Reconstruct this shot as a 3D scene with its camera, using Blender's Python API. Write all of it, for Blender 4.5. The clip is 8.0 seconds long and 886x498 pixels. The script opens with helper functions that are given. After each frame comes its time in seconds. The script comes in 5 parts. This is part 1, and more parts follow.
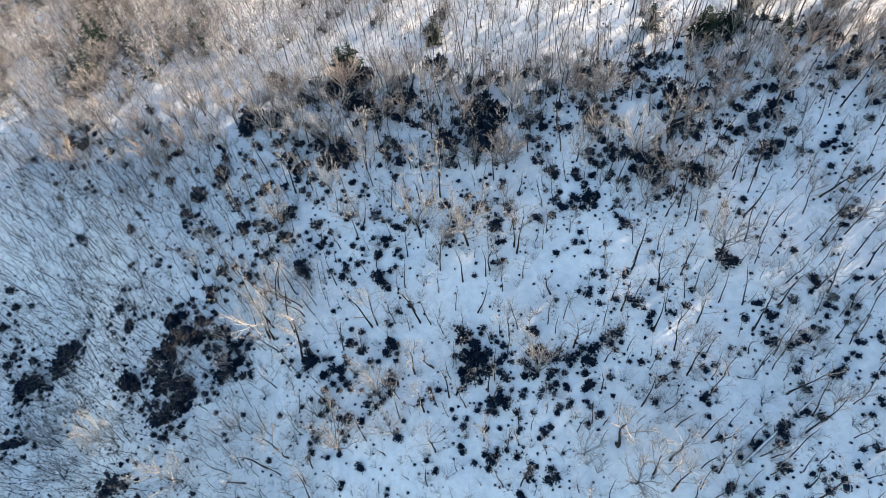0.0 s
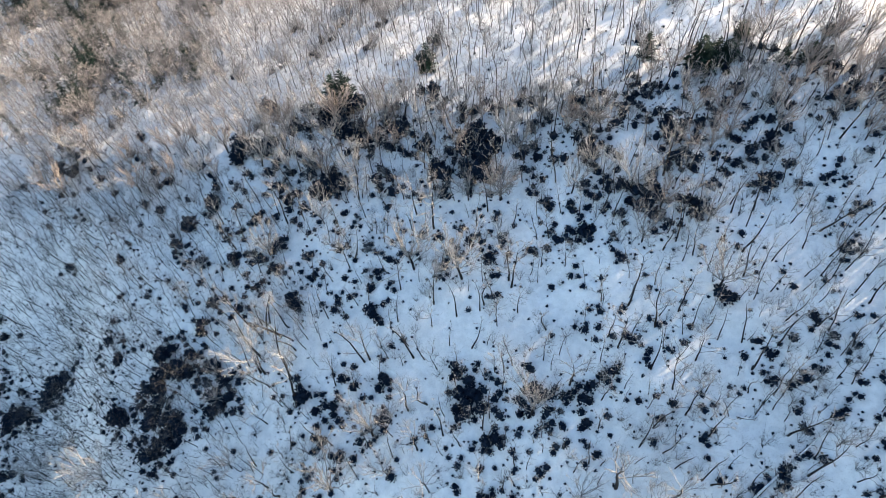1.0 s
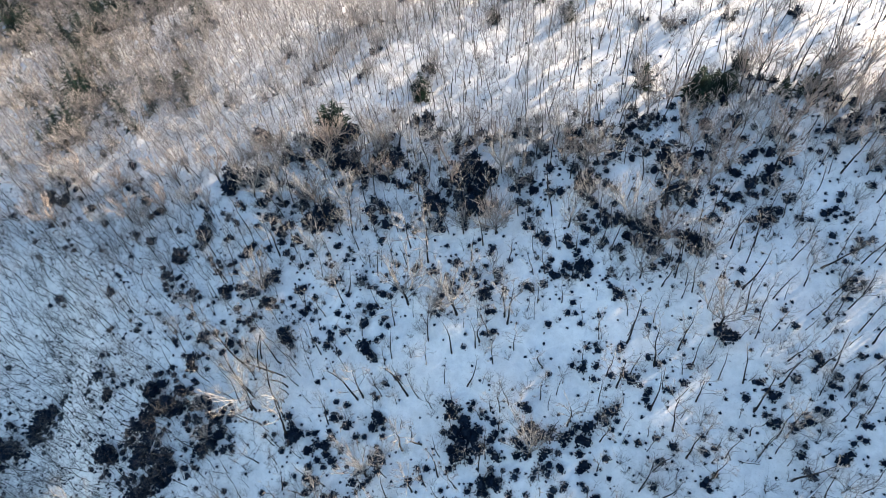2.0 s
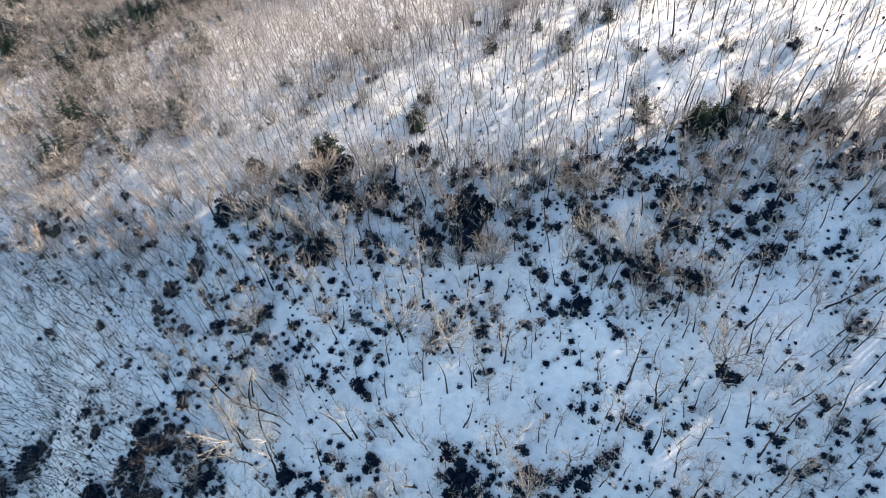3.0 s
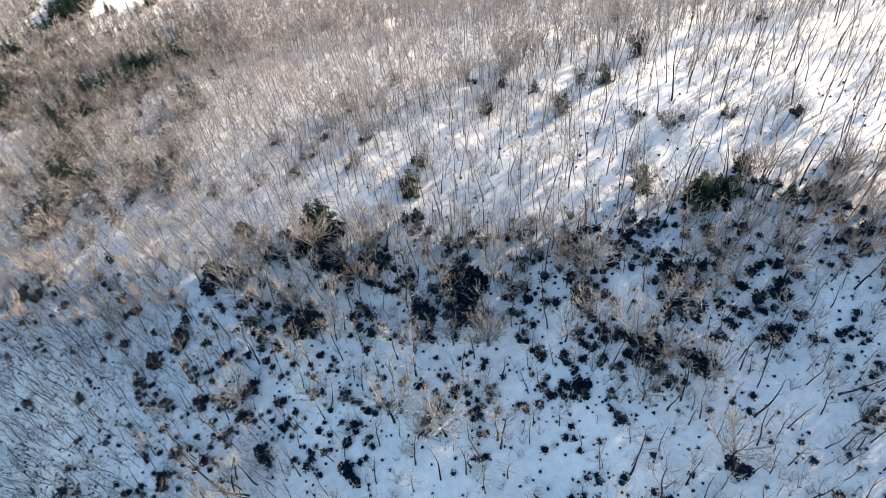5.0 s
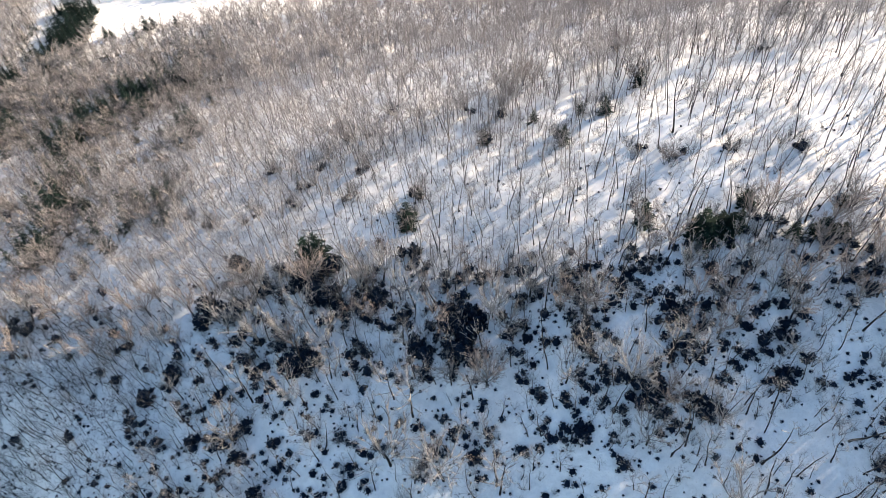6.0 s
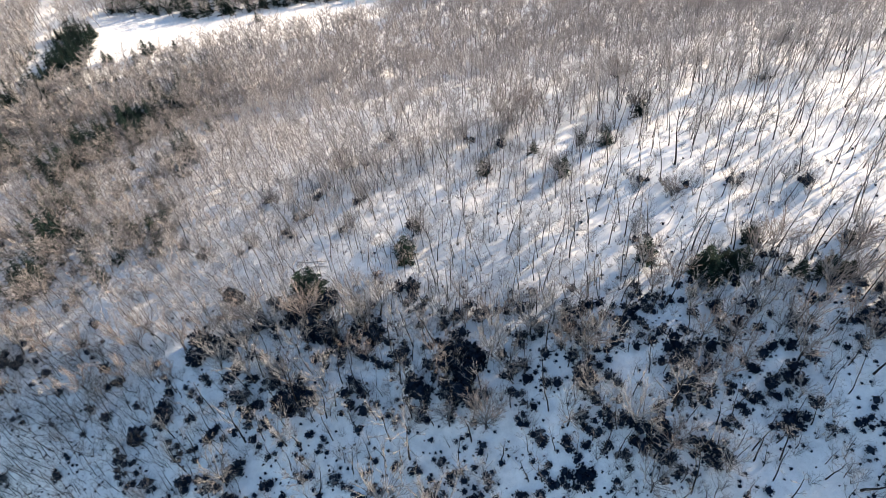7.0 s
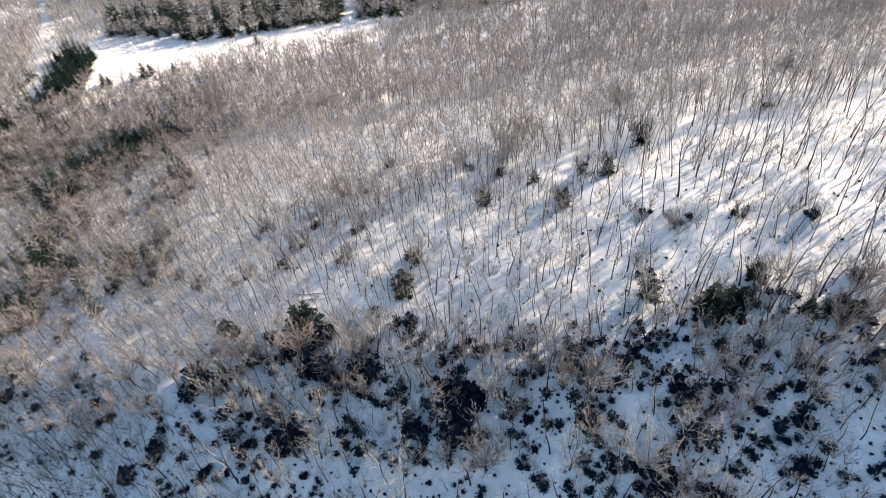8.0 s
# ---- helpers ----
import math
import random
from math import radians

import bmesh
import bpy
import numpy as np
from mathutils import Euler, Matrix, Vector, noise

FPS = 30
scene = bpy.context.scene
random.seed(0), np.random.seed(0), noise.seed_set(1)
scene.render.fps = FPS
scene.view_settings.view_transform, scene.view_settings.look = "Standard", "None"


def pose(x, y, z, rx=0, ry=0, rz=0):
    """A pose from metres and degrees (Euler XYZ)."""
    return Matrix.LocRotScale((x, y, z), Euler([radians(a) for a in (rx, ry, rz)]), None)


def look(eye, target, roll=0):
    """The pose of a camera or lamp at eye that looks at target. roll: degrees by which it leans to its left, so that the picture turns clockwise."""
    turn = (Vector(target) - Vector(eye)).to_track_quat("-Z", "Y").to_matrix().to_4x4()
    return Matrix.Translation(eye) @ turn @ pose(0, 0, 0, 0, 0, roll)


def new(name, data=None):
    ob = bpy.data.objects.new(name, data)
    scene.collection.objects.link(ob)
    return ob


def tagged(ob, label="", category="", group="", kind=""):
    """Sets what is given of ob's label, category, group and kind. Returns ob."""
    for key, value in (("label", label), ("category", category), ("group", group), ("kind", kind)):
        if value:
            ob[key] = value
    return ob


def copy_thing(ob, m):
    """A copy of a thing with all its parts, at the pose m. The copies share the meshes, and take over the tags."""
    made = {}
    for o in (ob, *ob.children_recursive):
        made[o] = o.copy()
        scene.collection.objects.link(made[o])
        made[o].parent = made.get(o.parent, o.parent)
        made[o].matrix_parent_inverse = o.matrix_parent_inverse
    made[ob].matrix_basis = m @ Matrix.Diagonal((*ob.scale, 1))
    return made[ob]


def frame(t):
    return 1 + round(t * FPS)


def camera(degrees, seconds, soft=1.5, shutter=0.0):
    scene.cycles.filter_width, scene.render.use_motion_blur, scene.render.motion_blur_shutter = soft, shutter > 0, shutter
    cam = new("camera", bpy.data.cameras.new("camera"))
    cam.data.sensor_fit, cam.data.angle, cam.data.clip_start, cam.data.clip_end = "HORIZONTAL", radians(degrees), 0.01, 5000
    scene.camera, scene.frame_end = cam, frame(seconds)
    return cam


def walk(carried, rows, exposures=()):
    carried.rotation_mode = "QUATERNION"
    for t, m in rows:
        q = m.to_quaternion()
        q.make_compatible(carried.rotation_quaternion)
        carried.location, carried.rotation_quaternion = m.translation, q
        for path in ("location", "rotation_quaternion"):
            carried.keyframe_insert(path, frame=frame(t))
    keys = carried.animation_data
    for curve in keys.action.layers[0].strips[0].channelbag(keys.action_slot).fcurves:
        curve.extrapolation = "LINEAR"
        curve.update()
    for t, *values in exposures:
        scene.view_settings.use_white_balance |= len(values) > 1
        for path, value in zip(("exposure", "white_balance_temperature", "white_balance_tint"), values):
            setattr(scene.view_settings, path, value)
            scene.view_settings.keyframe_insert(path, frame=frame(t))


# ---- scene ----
# ======== camera and walk ========
cam = camera(70.0, 8.0, soft=0.5)
# seconds, x, y, z, yaw, pitch, lean
ROWS = [
    (0.0, 3.065, -1.483, 58.984, 3.741, -54.205, -8.261),
    (0.5, 3.656, 0.467, 59.402, 3.663, -53.984, -8.326),
    (1.0, 4.198, 2.357, 59.787, 3.563, -53.676, -8.352),
    (1.5, 4.694, 4.193, 60.143, 3.443, -53.293, -8.345),
    (3.0, 5.955, 9.431, 61.070, 3.014, -51.768, -8.169),
    (3.5, 6.313, 11.105, 61.343, 2.860, -51.165, -8.076),
    (4.0, 6.648, 12.752, 61.604, 2.707, -50.528, -7.973),
    (4.5, 6.964, 14.376, 61.857, 2.558, -49.867, -7.866),
    (6.0, 7.836, 19.169, 62.596, 2.173, -47.827, -7.561),
    (6.5, 8.117, 20.758, 62.847, 2.077, -47.156, -7.479),
    (7.0, 8.400, 22.351, 63.108, 2.001, -46.505, -7.415),
    (7.5, 8.689, 23.954, 63.380, 1.950, -45.882, -7.372),
    (8.0, 8.988, 25.572, 63.667, 1.926, -45.296, -7.353),
]
walk(cam, [(t, pose(x, y, z, 90 + pitch, 0, yaw) @ pose(0, 0, 0, 0, 0, lean)) for t, x, y, z, yaw, pitch, lean in ROWS],
     exposures=[(0.0, 2.09, 6570, 4), (4.5, 1.96, 6530, 5), (8.0, 1.62, 6500, 6)])

# ======== world, sun and exposure ========
SUN_AZIMUTH, SUN_ELEVATION = 62.0, 24.5      # degrees clockwise from +y, and above the level
world = bpy.data.worlds.new("winter_sky")
scene.world = world
world.use_nodes = True
wn = world.node_tree
wn.nodes.clear()
sky = wn.nodes.new("ShaderNodeTexSky")
sky.sky_type = "NISHITA"
sky.sun_disc = False
sky.sun_elevation, sky.sun_rotation = radians(SUN_ELEVATION), radians(SUN_AZIMUTH)
sky.air_density, sky.dust_density, sky.ozone_density = 1.0, 0.4, 1.0
bg = wn.nodes.new("ShaderNodeBackground")
bg.inputs["Strength"].default_value = 0.085
wout = wn.nodes.new("ShaderNodeOutputWorld")
wn.links.new(sky.outputs[0], bg.inputs["Color"])
wn.links.new(bg.outputs[0], wout.inputs["Surface"])

sun_way = Vector((math.sin(radians(SUN_AZIMUTH)) * math.cos(radians(SUN_ELEVATION)),
                  math.cos(radians(SUN_AZIMUTH)) * math.cos(radians(SUN_ELEVATION)),
                  math.sin(radians(SUN_ELEVATION))))
sun_data = bpy.data.lights.new("sun", "SUN")
sun_data.energy, sun_data.angle, sun_data.color = 3.9, radians(0.53), (1.0, 0.758, 0.545)
sun = new("sun", sun_data)
sun.matrix_world = look(sun_way * 400, (0, 0, 0))


# ======== materials ========
def material(name, rough=0.8, gloss=0.5):
    m = bpy.data.materials.new(name)
    m.use_nodes = True
    b = m.node_tree.nodes["Principled BSDF"]
    b.inputs["Roughness"].default_value = rough
    b.inputs["Specular IOR Level"].default_value = gloss
    return m, m.node_tree, b


def node(nt, kind, **values):
    n = nt.nodes.new(kind)
    for key, v in values.items():
        n.inputs[key].default_value = v
    return n


def ramp(nt, source, stops):
    r = nt.nodes.new("ShaderNodeValToRGB")
    e = r.color_ramp.elements
    while len(e) < len(stops):
        e.new(0.5)
    for k, (at, col) in enumerate(stops):
        e[k].position, e[k].color = at, (*col, 1)
    nt.links.new(source, r.inputs["Fac"])
    return r


def snow_material():
    m, nt, b = material("settled_snow", 0.62)
    co = nt.nodes.new("ShaderNodeTexCoord")
    big = node(nt, "ShaderNodeTexNoise", Scale=0.05, Detail=5.0, Roughness=0.6)
    mid = node(nt, "ShaderNodeTexNoise", Scale=0.9, Detail=6.0, Roughness=0.65)
    fine = node(nt, "ShaderNodeTexNoise", Scale=7.0, Detail=4.0, Roughness=0.6)
    for n in (big, mid, fine):
        nt.links.new(co.outputs["Object"], n.inputs["Vector"])
    tone = ramp(nt, big.outputs["Fac"], [(0.3, (0.81, 0.82, 0.83)), (0.7, (0.91, 0.91, 0.91))])
    litter = ramp(nt, fine.outputs["Fac"], [(0.58, (1, 1, 1)), (0.72, (0.60, 0.57, 0.54))])
    mix = nt.nodes.new("ShaderNodeMix")
    mix.data_type, mix.blend_type = "RGBA", "MULTIPLY"
    mix.inputs["Factor"].default_value = 0.55
    nt.links.new(tone.outputs[0], mix.inputs["A"])
    nt.links.new(litter.outputs[0], mix.inputs["B"])
    dull = ramp(nt, mid.outputs["Fac"], [(0.36, (0.80, 0.81, 0.82)), (0.62, (1, 1, 1))])
    both = nt.nodes.new("ShaderNodeMix")
    both.data_type, both.blend_type = "RGBA", "MULTIPLY"
    both.inputs["Factor"].default_value = 0.8
    nt.links.new(mix.outputs["Result"], both.inputs["A"])
    nt.links.new(dull.outputs[0], both.inputs["B"])
    nt.links.new(both.outputs["Result"], b.inputs["Base Color"])
    add = node(nt, "ShaderNodeMath")
    add.operation = "MULTIPLY_ADD"
    add.inputs[1].default_value = 0.10
    nt.links.new(fine.outputs["Fac"], add.inputs[0])
    nt.links.new(mid.outputs["Fac"], add.inputs[2])
    bump = node(nt, "ShaderNodeBump", Strength=0.5, Distance=0.35)
    nt.links.new(add.outputs[0], bump.inputs["Height"])
    nt.links.new(bump.outputs[0], b.inputs["Normal"])
    return m


def bark_material(name, dark, light, scale=3.0):
    """Bark with streaks along the stem; each tree and each limb differs a little."""
    m, nt, b = material(name, 0.9, 0.12)
    co = nt.nodes.new("ShaderNodeTexCoord")
    mp = nt.nodes.new("ShaderNodeMapping")
    mp.inputs["Scale"].default_value = (1, 1, 0.25)
    nt.links.new(co.outputs["Object"], mp.inputs["Vector"])
    n = node(nt, "ShaderNodeTexNoise", Scale=scale, Detail=6.0, Roughness=0.7)
    nt.links.new(mp.outputs[0], n.inputs["Vector"])
    info = nt.nodes.new("ShaderNodeObjectInfo")
    geo = nt.nodes.new("ShaderNodeNewGeometry")
    s1 = nt.nodes.new("ShaderNodeMath")
    s1.operation = "ADD"
    nt.links.new(info.outputs["Random"], s1.inputs[0])
    nt.links.new(geo.outputs["Random Per Island"], s1.inputs[1])
    s2 = nt.nodes.new("ShaderNodeMath")
    s2.operation = "MULTIPLY_ADD"
    s2.inputs[1].default_value = 0.28
    nt.links.new(s1.outputs[0], s2.inputs[0])
    nt.links.new(n.outputs["Fac"], s2.inputs[2])
    r = ramp(nt, s2.outputs[0], [(0.45, dark), (0.95, light)])
    nt.links.new(r.outputs[0], b.inputs["Base Color"])
    bump = node(nt, "ShaderNodeBump", Strength=0.6, Distance=0.03)
    nt.links.new(n.outputs["Fac"], bump.inputs["Height"])
    nt.links.new(bump.outputs[0], b.inputs["Normal"])
    return m


def needle_material(name, dark, light, tips, rough=0.75, gloss=0.08):
    m, nt, b = material(name, rough, gloss)
    info = nt.nodes.new("ShaderNodeObjectInfo")
    geo = nt.nodes.new("ShaderNodeNewGeometry")
    s1 = nt.nodes.new("ShaderNodeMath")
    s1.operation = "MULTIPLY_ADD"
    s1.inputs[1].default_value = 0.3
    nt.links.new(info.outputs["Random"], s1.inputs[0])
    s2 = nt.nodes.new("ShaderNodeMath")
    s2.operation = "MULTIPLY"
    s2.inputs[1].default_value = 0.72
    nt.links.new(geo.outputs["Random Per Island"], s2.inputs[0])
    nt.links.new(s2.outputs[0], s1.inputs[2])
    r = ramp(nt, s1.outputs[0], [(0.1, dark), (0.72, light), (0.95, tips)])
    nt.links.new(r.outputs[0], b.inputs["Base Color"])
    return m


SNOW = snow_material()
# One bark twice: shade put into the dark tone, sunlight into the grey.
BARK_SHADED = bark_material("shade_darkened_bark", (0.006, 0.006, 0.007), (0.034, 0.032, 0.033))
BARK_SUNLIT = bark_material("sun_lightened_bark", (0.025, 0.022, 0.021), (0.10, 0.09, 0.086))
BARK_PALE = bark_material("pale_birch_bark", (0.30, 0.27, 0.24), (0.62, 0.58, 0.53))
TWIG = bark_material("bare_twigs", (0.165, 0.154, 0.152), (0.51, 0.482, 0.475))
TWIG_DARK = bark_material("dark_bare_twigs", (0.034, 0.034, 0.037), (0.17, 0.168, 0.172))
TWIG_PALE = bark_material("pale_bare_twigs", (0.105, 0.104, 0.107), (0.37, 0.367, 0.37))
TWIG_MID = bark_material("grey_brown_twigs", (0.10, 0.093, 0.091), (0.41, 0.384, 0.376))
TWIG_RED = bark_material("reddish_twigs", (0.085, 0.074, 0.070), (0.34, 0.30, 0.283))
NEEDLE = needle_material("dark_spruce_needles", (0.003, 0.008, 0.008), (0.010, 0.023, 0.018), (0.024, 0.046, 0.030))
# Blue of the shaded slope is put into these leaf colours.
NEEDLE_SHRUB_SHADED = needle_material("shade_blue_shrub_needles", (0.003, 0.008, 0.019), (0.008, 0.018, 0.037), (0.024, 0.039, 0.062), 0.7, 0.05)


# ======== the lie of the land ========
LAND = (-3.78, 16.71, -1.96, -1.85, -7.02, -31.12, 2.05, 2.46, -3.45, 11.23, -2.68, -2.41, 10.08, -10.7, 1.37)


# low swells added to turn the snow toward the sun: x, y, reach, height
SUN_SWELLS = [(24.5, 63.0, 7.0, 1.2), (30.6, 56.6, 1.9, 0.7)]


def land(x, y):
    """Height of the smooth ground; x and y may be arrays."""
    u, v = np.tanh(np.asarray(x, float) / 90.0), np.tanh((np.asarray(y, float) - 90.0) / 75.0)
    terms = (1.0, u, v, u * u, u * v, v * v, u ** 3, u * u * v, u * v * v, v ** 3,
             u ** 4, u ** 3 * v, u * u * v * v, u * v ** 3, v ** 4)
    hollow = 0.3 * np.exp(-((np.asarray(x, float) - 55.4) ** 2 + (np.asarray(y, float) - 45.8) ** 2) / 15.0 ** 2)
    gully = 4.5 * (1 + np.tanh((-59.0 - np.asarray(x, float)) / 8.0)) * (1 - np.tanh((np.asarray(y, float) - 66.0) / 9.0)) / 2
    return sum(c * q for c, q in zip(LAND, terms)) - hollow - gully + sum(k * np.exp(-((np.asarray(x, float) - a) ** 2 + (np.asarray(y, float) - c) ** 2) / r ** 2) for a, c, r, k in SUN_SWELLS)


RIPPLES = [(0.31, 0.17, 0.4), (-0.21, 0.42, 2.1), (0.62, -0.35, 4.4), (0.85, 0.66, 1.3), (-1.2, 0.55, 3.3), (0.4, 1.35, 5.2), (1.7, -1.1, 0.9), (2.1, 1.3, 2.7), (-1.5, 2.3, 0.2)]


def ground_z(x, y):
    """Height of the snow: the land and its hummocks."""
    z = land(x, y)
    x, y = np.asarray(x, float), np.asarray(y, float)
    flat = 1.0 - np.clip(1.6 - np.hypot((x + 48.7) / 45.0, (y - 201.3) / 14.0), 0, 1)
    for kx, ky, ph in RIPPLES:
        z = z + flat * 0.15 / (0.4 + math.hypot(kx, ky)) * np.sin(kx * x + ky * y + ph + 1.5 * np.sin(0.11 * x - 0.07 * y + ph))
    return z


def belt_y(x):
    """The line of the wooded crest, along which the sunlight ends."""
    return np.interp(x, (-140.8, -83.6, -54.4, -32.2, -15.0, 0.1, 11.2, 24.3, 37.5, 56.6, 120.8), (108.4, 91.3, 84.2, 81.1, 79.0, 76.9, 73.9, 69.9, 72.8, 68.7, 61.6))


def mesh_from(name, verts, faces, mats, index=None, smooth=True):
    me = bpy.data.meshes.new(name)
    me.from_pydata(verts, [], faces)
    for m in mats:
        me.materials.append(m)
    if index is not None:
        me.polygons.foreach_set("material_index", np.asarray(index, np.int32))
    if smooth:
        me.polygons.foreach_set("use_smooth", np.ones(len(me.polygons), bool))
    me.update()
    return me


def build_ground():
    xs = np.r_[-2500, -1500, -900, -600, -420, np.arange(-300, -120, 8.0), np.arange(-120, 90, 1.25), np.arange(90, 300, 8.0), 420, 600, 900, 1500, 2500]
    ys = np.r_[-2500, -1500, -800, -400, -200, np.arange(-100, 0, 6.0), np.arange(0, 150, 1.25), np.arange(150, 260, 2.5), np.arange(260, 420, 8.0), 500, 700, 1000, 1600, 2600]
    gx, gy = np.meshgrid(xs, ys)
    gz = ground_z(gx, gy)
    verts = np.stack([gx, gy, gz], -1).reshape(-1, 3)
    nx, ny = len(xs), len(ys)
    i = (np.arange(ny - 1)[:, None] * nx + np.arange(nx - 1)).ravel()
    faces = np.stack([i, i + 1, i + 1 + nx, i + nx], -1)
    ob = new("ground", mesh_from("ground", verts.tolist(), faces.tolist(), [SNOW]))
    return tagged(ob, "snow-covered forest hillside falling away from a wooded crest", "ground", kind="structure")


ground = build_ground()


# ======== shapes of trees ========
class Shape:
    """Vertices and faces of one mesh, gathered tube by tube and spray by spray."""

    def __init__(self):
        self.v, self.f, self.m = [], [], []

    def tube(self, pts, radii, sides=5, mat=0):
        """A tapering tube along pts; a last radius of 0 ends it in a tip."""
        rings = []
        for k, (p, r) in enumerate(zip(pts, radii)):
            if r == 0:
                self.v.append(tuple(p))
                rings.append([len(self.v) - 1])
                continue
            a, b = pts[max(k - 1, 0)], pts[min(k + 1, len(pts) - 1)]
            d = (b - a).normalized()
            u = d.cross(Vector((0.3, 0.9, 0.2)))
            u = (u if u.length > 0.05 else d.cross(Vector((1, 0, 0)))).normalized()
            w = d.cross(u)
            base = len(self.v)
            for s in range(sides):
                c = 2 * math.pi * s / sides
                self.v.append(tuple(p + r * (math.cos(c) * u + math.sin(c) * w)))
            rings.append(list(range(base, base + sides)))
        for lo, hi in zip(rings, rings[1:]):
            for s in range(sides):
                if len(hi) == 1:
                    self.f.append((lo[s], lo[(s + 1) % sides], hi[0]))
                else:
                    self.f.append((lo[s], lo[(s + 1) % sides], hi[(s + 1) % sides], hi[s]))
                self.m.append(mat)

    def blade(self, a, b, width, side, mat=0):
        """A needle spray: two leaves of a shallow roof from a to b."""
        base = len(self.v)
        mid = (a + b) / 2
        lift = Vector((0, 0, 0.25 * width))
        self.v += [tuple(a), tuple(mid + side * width - lift), tuple(b), tuple(mid - side * width - lift)]
        self.f += [(base, base + 1, base + 2), (base, base + 2, base + 3)]
        self.m += [mat, mat]

    def sliver(self, a, b, width, side, mat=0):
        """The finest twigs: one long thin tip from a to b."""
        base = len(self.v)
        self.v += [tuple(a - side * width), tuple(a + side * width), tuple(b)]
        self.f.append((base, base + 1, base + 2))
        self.m.append(mat)

    def lump(self, rng, centre, radius, height, mat=0):
        """An uneven dense lump of foliage."""
        base = len(self.v)
        for ring, (rr, hh) in enumerate(((0.75, 0.12), (1.0, 0.5), (0.6, 0.85))):
            for k in range(6):
                c = math.pi * (k + 0.5 * ring) / 3
                q = rr * radius * rng.uniform(0.65, 1.15)
                self.v.append((centre.x + q * math.cos(c), centre.y + q * math.sin(c), centre.z + hh * height * rng.uniform(0.8, 1.15)))
        self.v.append((centre.x, centre.y, centre.z + height))
        for ring in (0, 1):
            for k in range(6):
                a, b = base + 6 * ring + k, base + 6 * ring + (k + 1) % 6
                self.f += [(a, b, a + 6), (b, b + 6, a + 6)]
                self.m += [mat, mat]
        for k in range(6):
            self.f.append((base + 12 + k, base + 12 + (k + 1) % 6, base + 18))
            self.m.append(mat)

    def mesh(self, name, mats, smooth=True):
        return mesh_from(name, self.v, self.f, mats, self.m, smooth)


def bent(rng, start, way, length, steps, wander, lift=0.0):
    """Points of a crooked branch."""
    pts, p, d = [start], start.copy(), way.normalized()
    for _ in range(steps):
        d = (d + Vector((rng.uniform(-wander, wander), rng.uniform(-wander, wander), rng.uniform(-wander, wander) + lift))).normalized()
        p = p + d * (length / steps)
        pts.append(p.copy())
    return pts


def hardwood_shapes(seed, height, spread, first, limbs, rise, boughs, twigs, thin=0.014, thick=1.0, lean=0.06, sides=6, fine=0):
    """A bare broadleaf tree: its trunk, and its limbs with boughs and twigs. rise: how steeply the limbs go up."""
    rng = random.Random(seed)
    trunk, crown = Shape(), Shape()
    r0 = 0.0118 * height * thick
    axis = Vector((rng.uniform(-lean, lean), rng.uniform(-lean, lean), 1))
    n = 6
    stem = bent(rng, Vector((0, 0, -0.5)), axis, height + 0.5, n, 0.12, 0.05)
    radii = [r0 * (1.25 if k == 0 else 1) * (1 - 0.8 * (k / n) ** 1.3) for k in range(n)] + [0.0]
    trunk.tube(stem, radii, sides)

    def at(s):
        q = s * n
        k = min(int(q), n - 1)
        return stem[k].lerp(stem[k + 1], q - k), r0 * (1 - 0.86 * s)

    for k in range(limbs):
        s = first + (0.96 - first) * (k + rng.random() * 0.8) / limbs
        p, r = at(s)
        turn = k * 2.4 + rng.uniform(-0.6, 0.6)
        way = Vector((math.cos(turn), math.sin(turn), rise * rng.uniform(0.7, 1.35)))
        long = spread * (1.25 - 0.8 * max(0, s - first - 0.1) / (1 - first)) * rng.uniform(0.75, 1.2) * math.sqrt(1 + 0.6 * rise * rise)
        steps = 3 if sides > 5 else 2
        limb = bent(rng, p, way, long, steps, 0.22, 0.04)
        rl = min(r * 0.62, (0.016 * long + 0.012) * max(thick, 0.8))
        crown.tube(limb, [rl, rl * 0.75, rl * 0.5, 0.0] if steps == 3 else [rl, rl * 0.6, 0.0], 3 if sides < 6 else 4)
        for j in range(boughs):
            q = (0.22 + 0.78 * (j + rng.random()) / boughs) * steps
            b = min(int(q), steps - 1)
            p2 = limb[b].lerp(limb[b + 1], q - b)
            side = Vector((rng.uniform(-1, 1), rng.uniform(-1, 1), rng.uniform(-0.3, 0.8)))
            w2 = ((limb[b + 1] - limb[b]).normalized() * 1.1 + side.normalized()).normalized()
            l2 = long * rng.uniform(0.25, 0.5)
            tip2 = p2 + w2 * l2
            crown.tube([p2, tip2], [max(rl * 0.4, min(thin, 0.026) * 1.25), 0.0], 3)
            for i in range(twigs):
                p3 = p2.lerp(tip2, (i + 0.4 + rng.random() * 0.6) / twigs)
                w3 = w2 * 0.9 + Vector((rng.uniform(-1, 1), rng.uniform(-1, 1), rng.uniform(-0.4, 1))).normalized()
                crown.tube([p3, p3 + w3.normalized() * l2 * rng.uniform(0.35, 0.75)], [thin, 0.0], 3)
            for i in range(fine):
                p3 = p2.lerp(tip2, 0.1 + 0.9 * (i + rng.random()) / fine)
                w3 = (w2 * 0.8 + Vector((rng.uniform(-1, 1), rng.uniform(-1, 1), rng.uniform(-0.5, 1))).normalized()).normalized()
                crown.sliver(p3, p3 + w3 * l2 * rng.uniform(0.3, 0.8), thin * 0.8, w3.cross(Vector((rng.uniform(-1, 1), rng.uniform(-1, 1), 0.4))).normalized())
    return trunk, crown


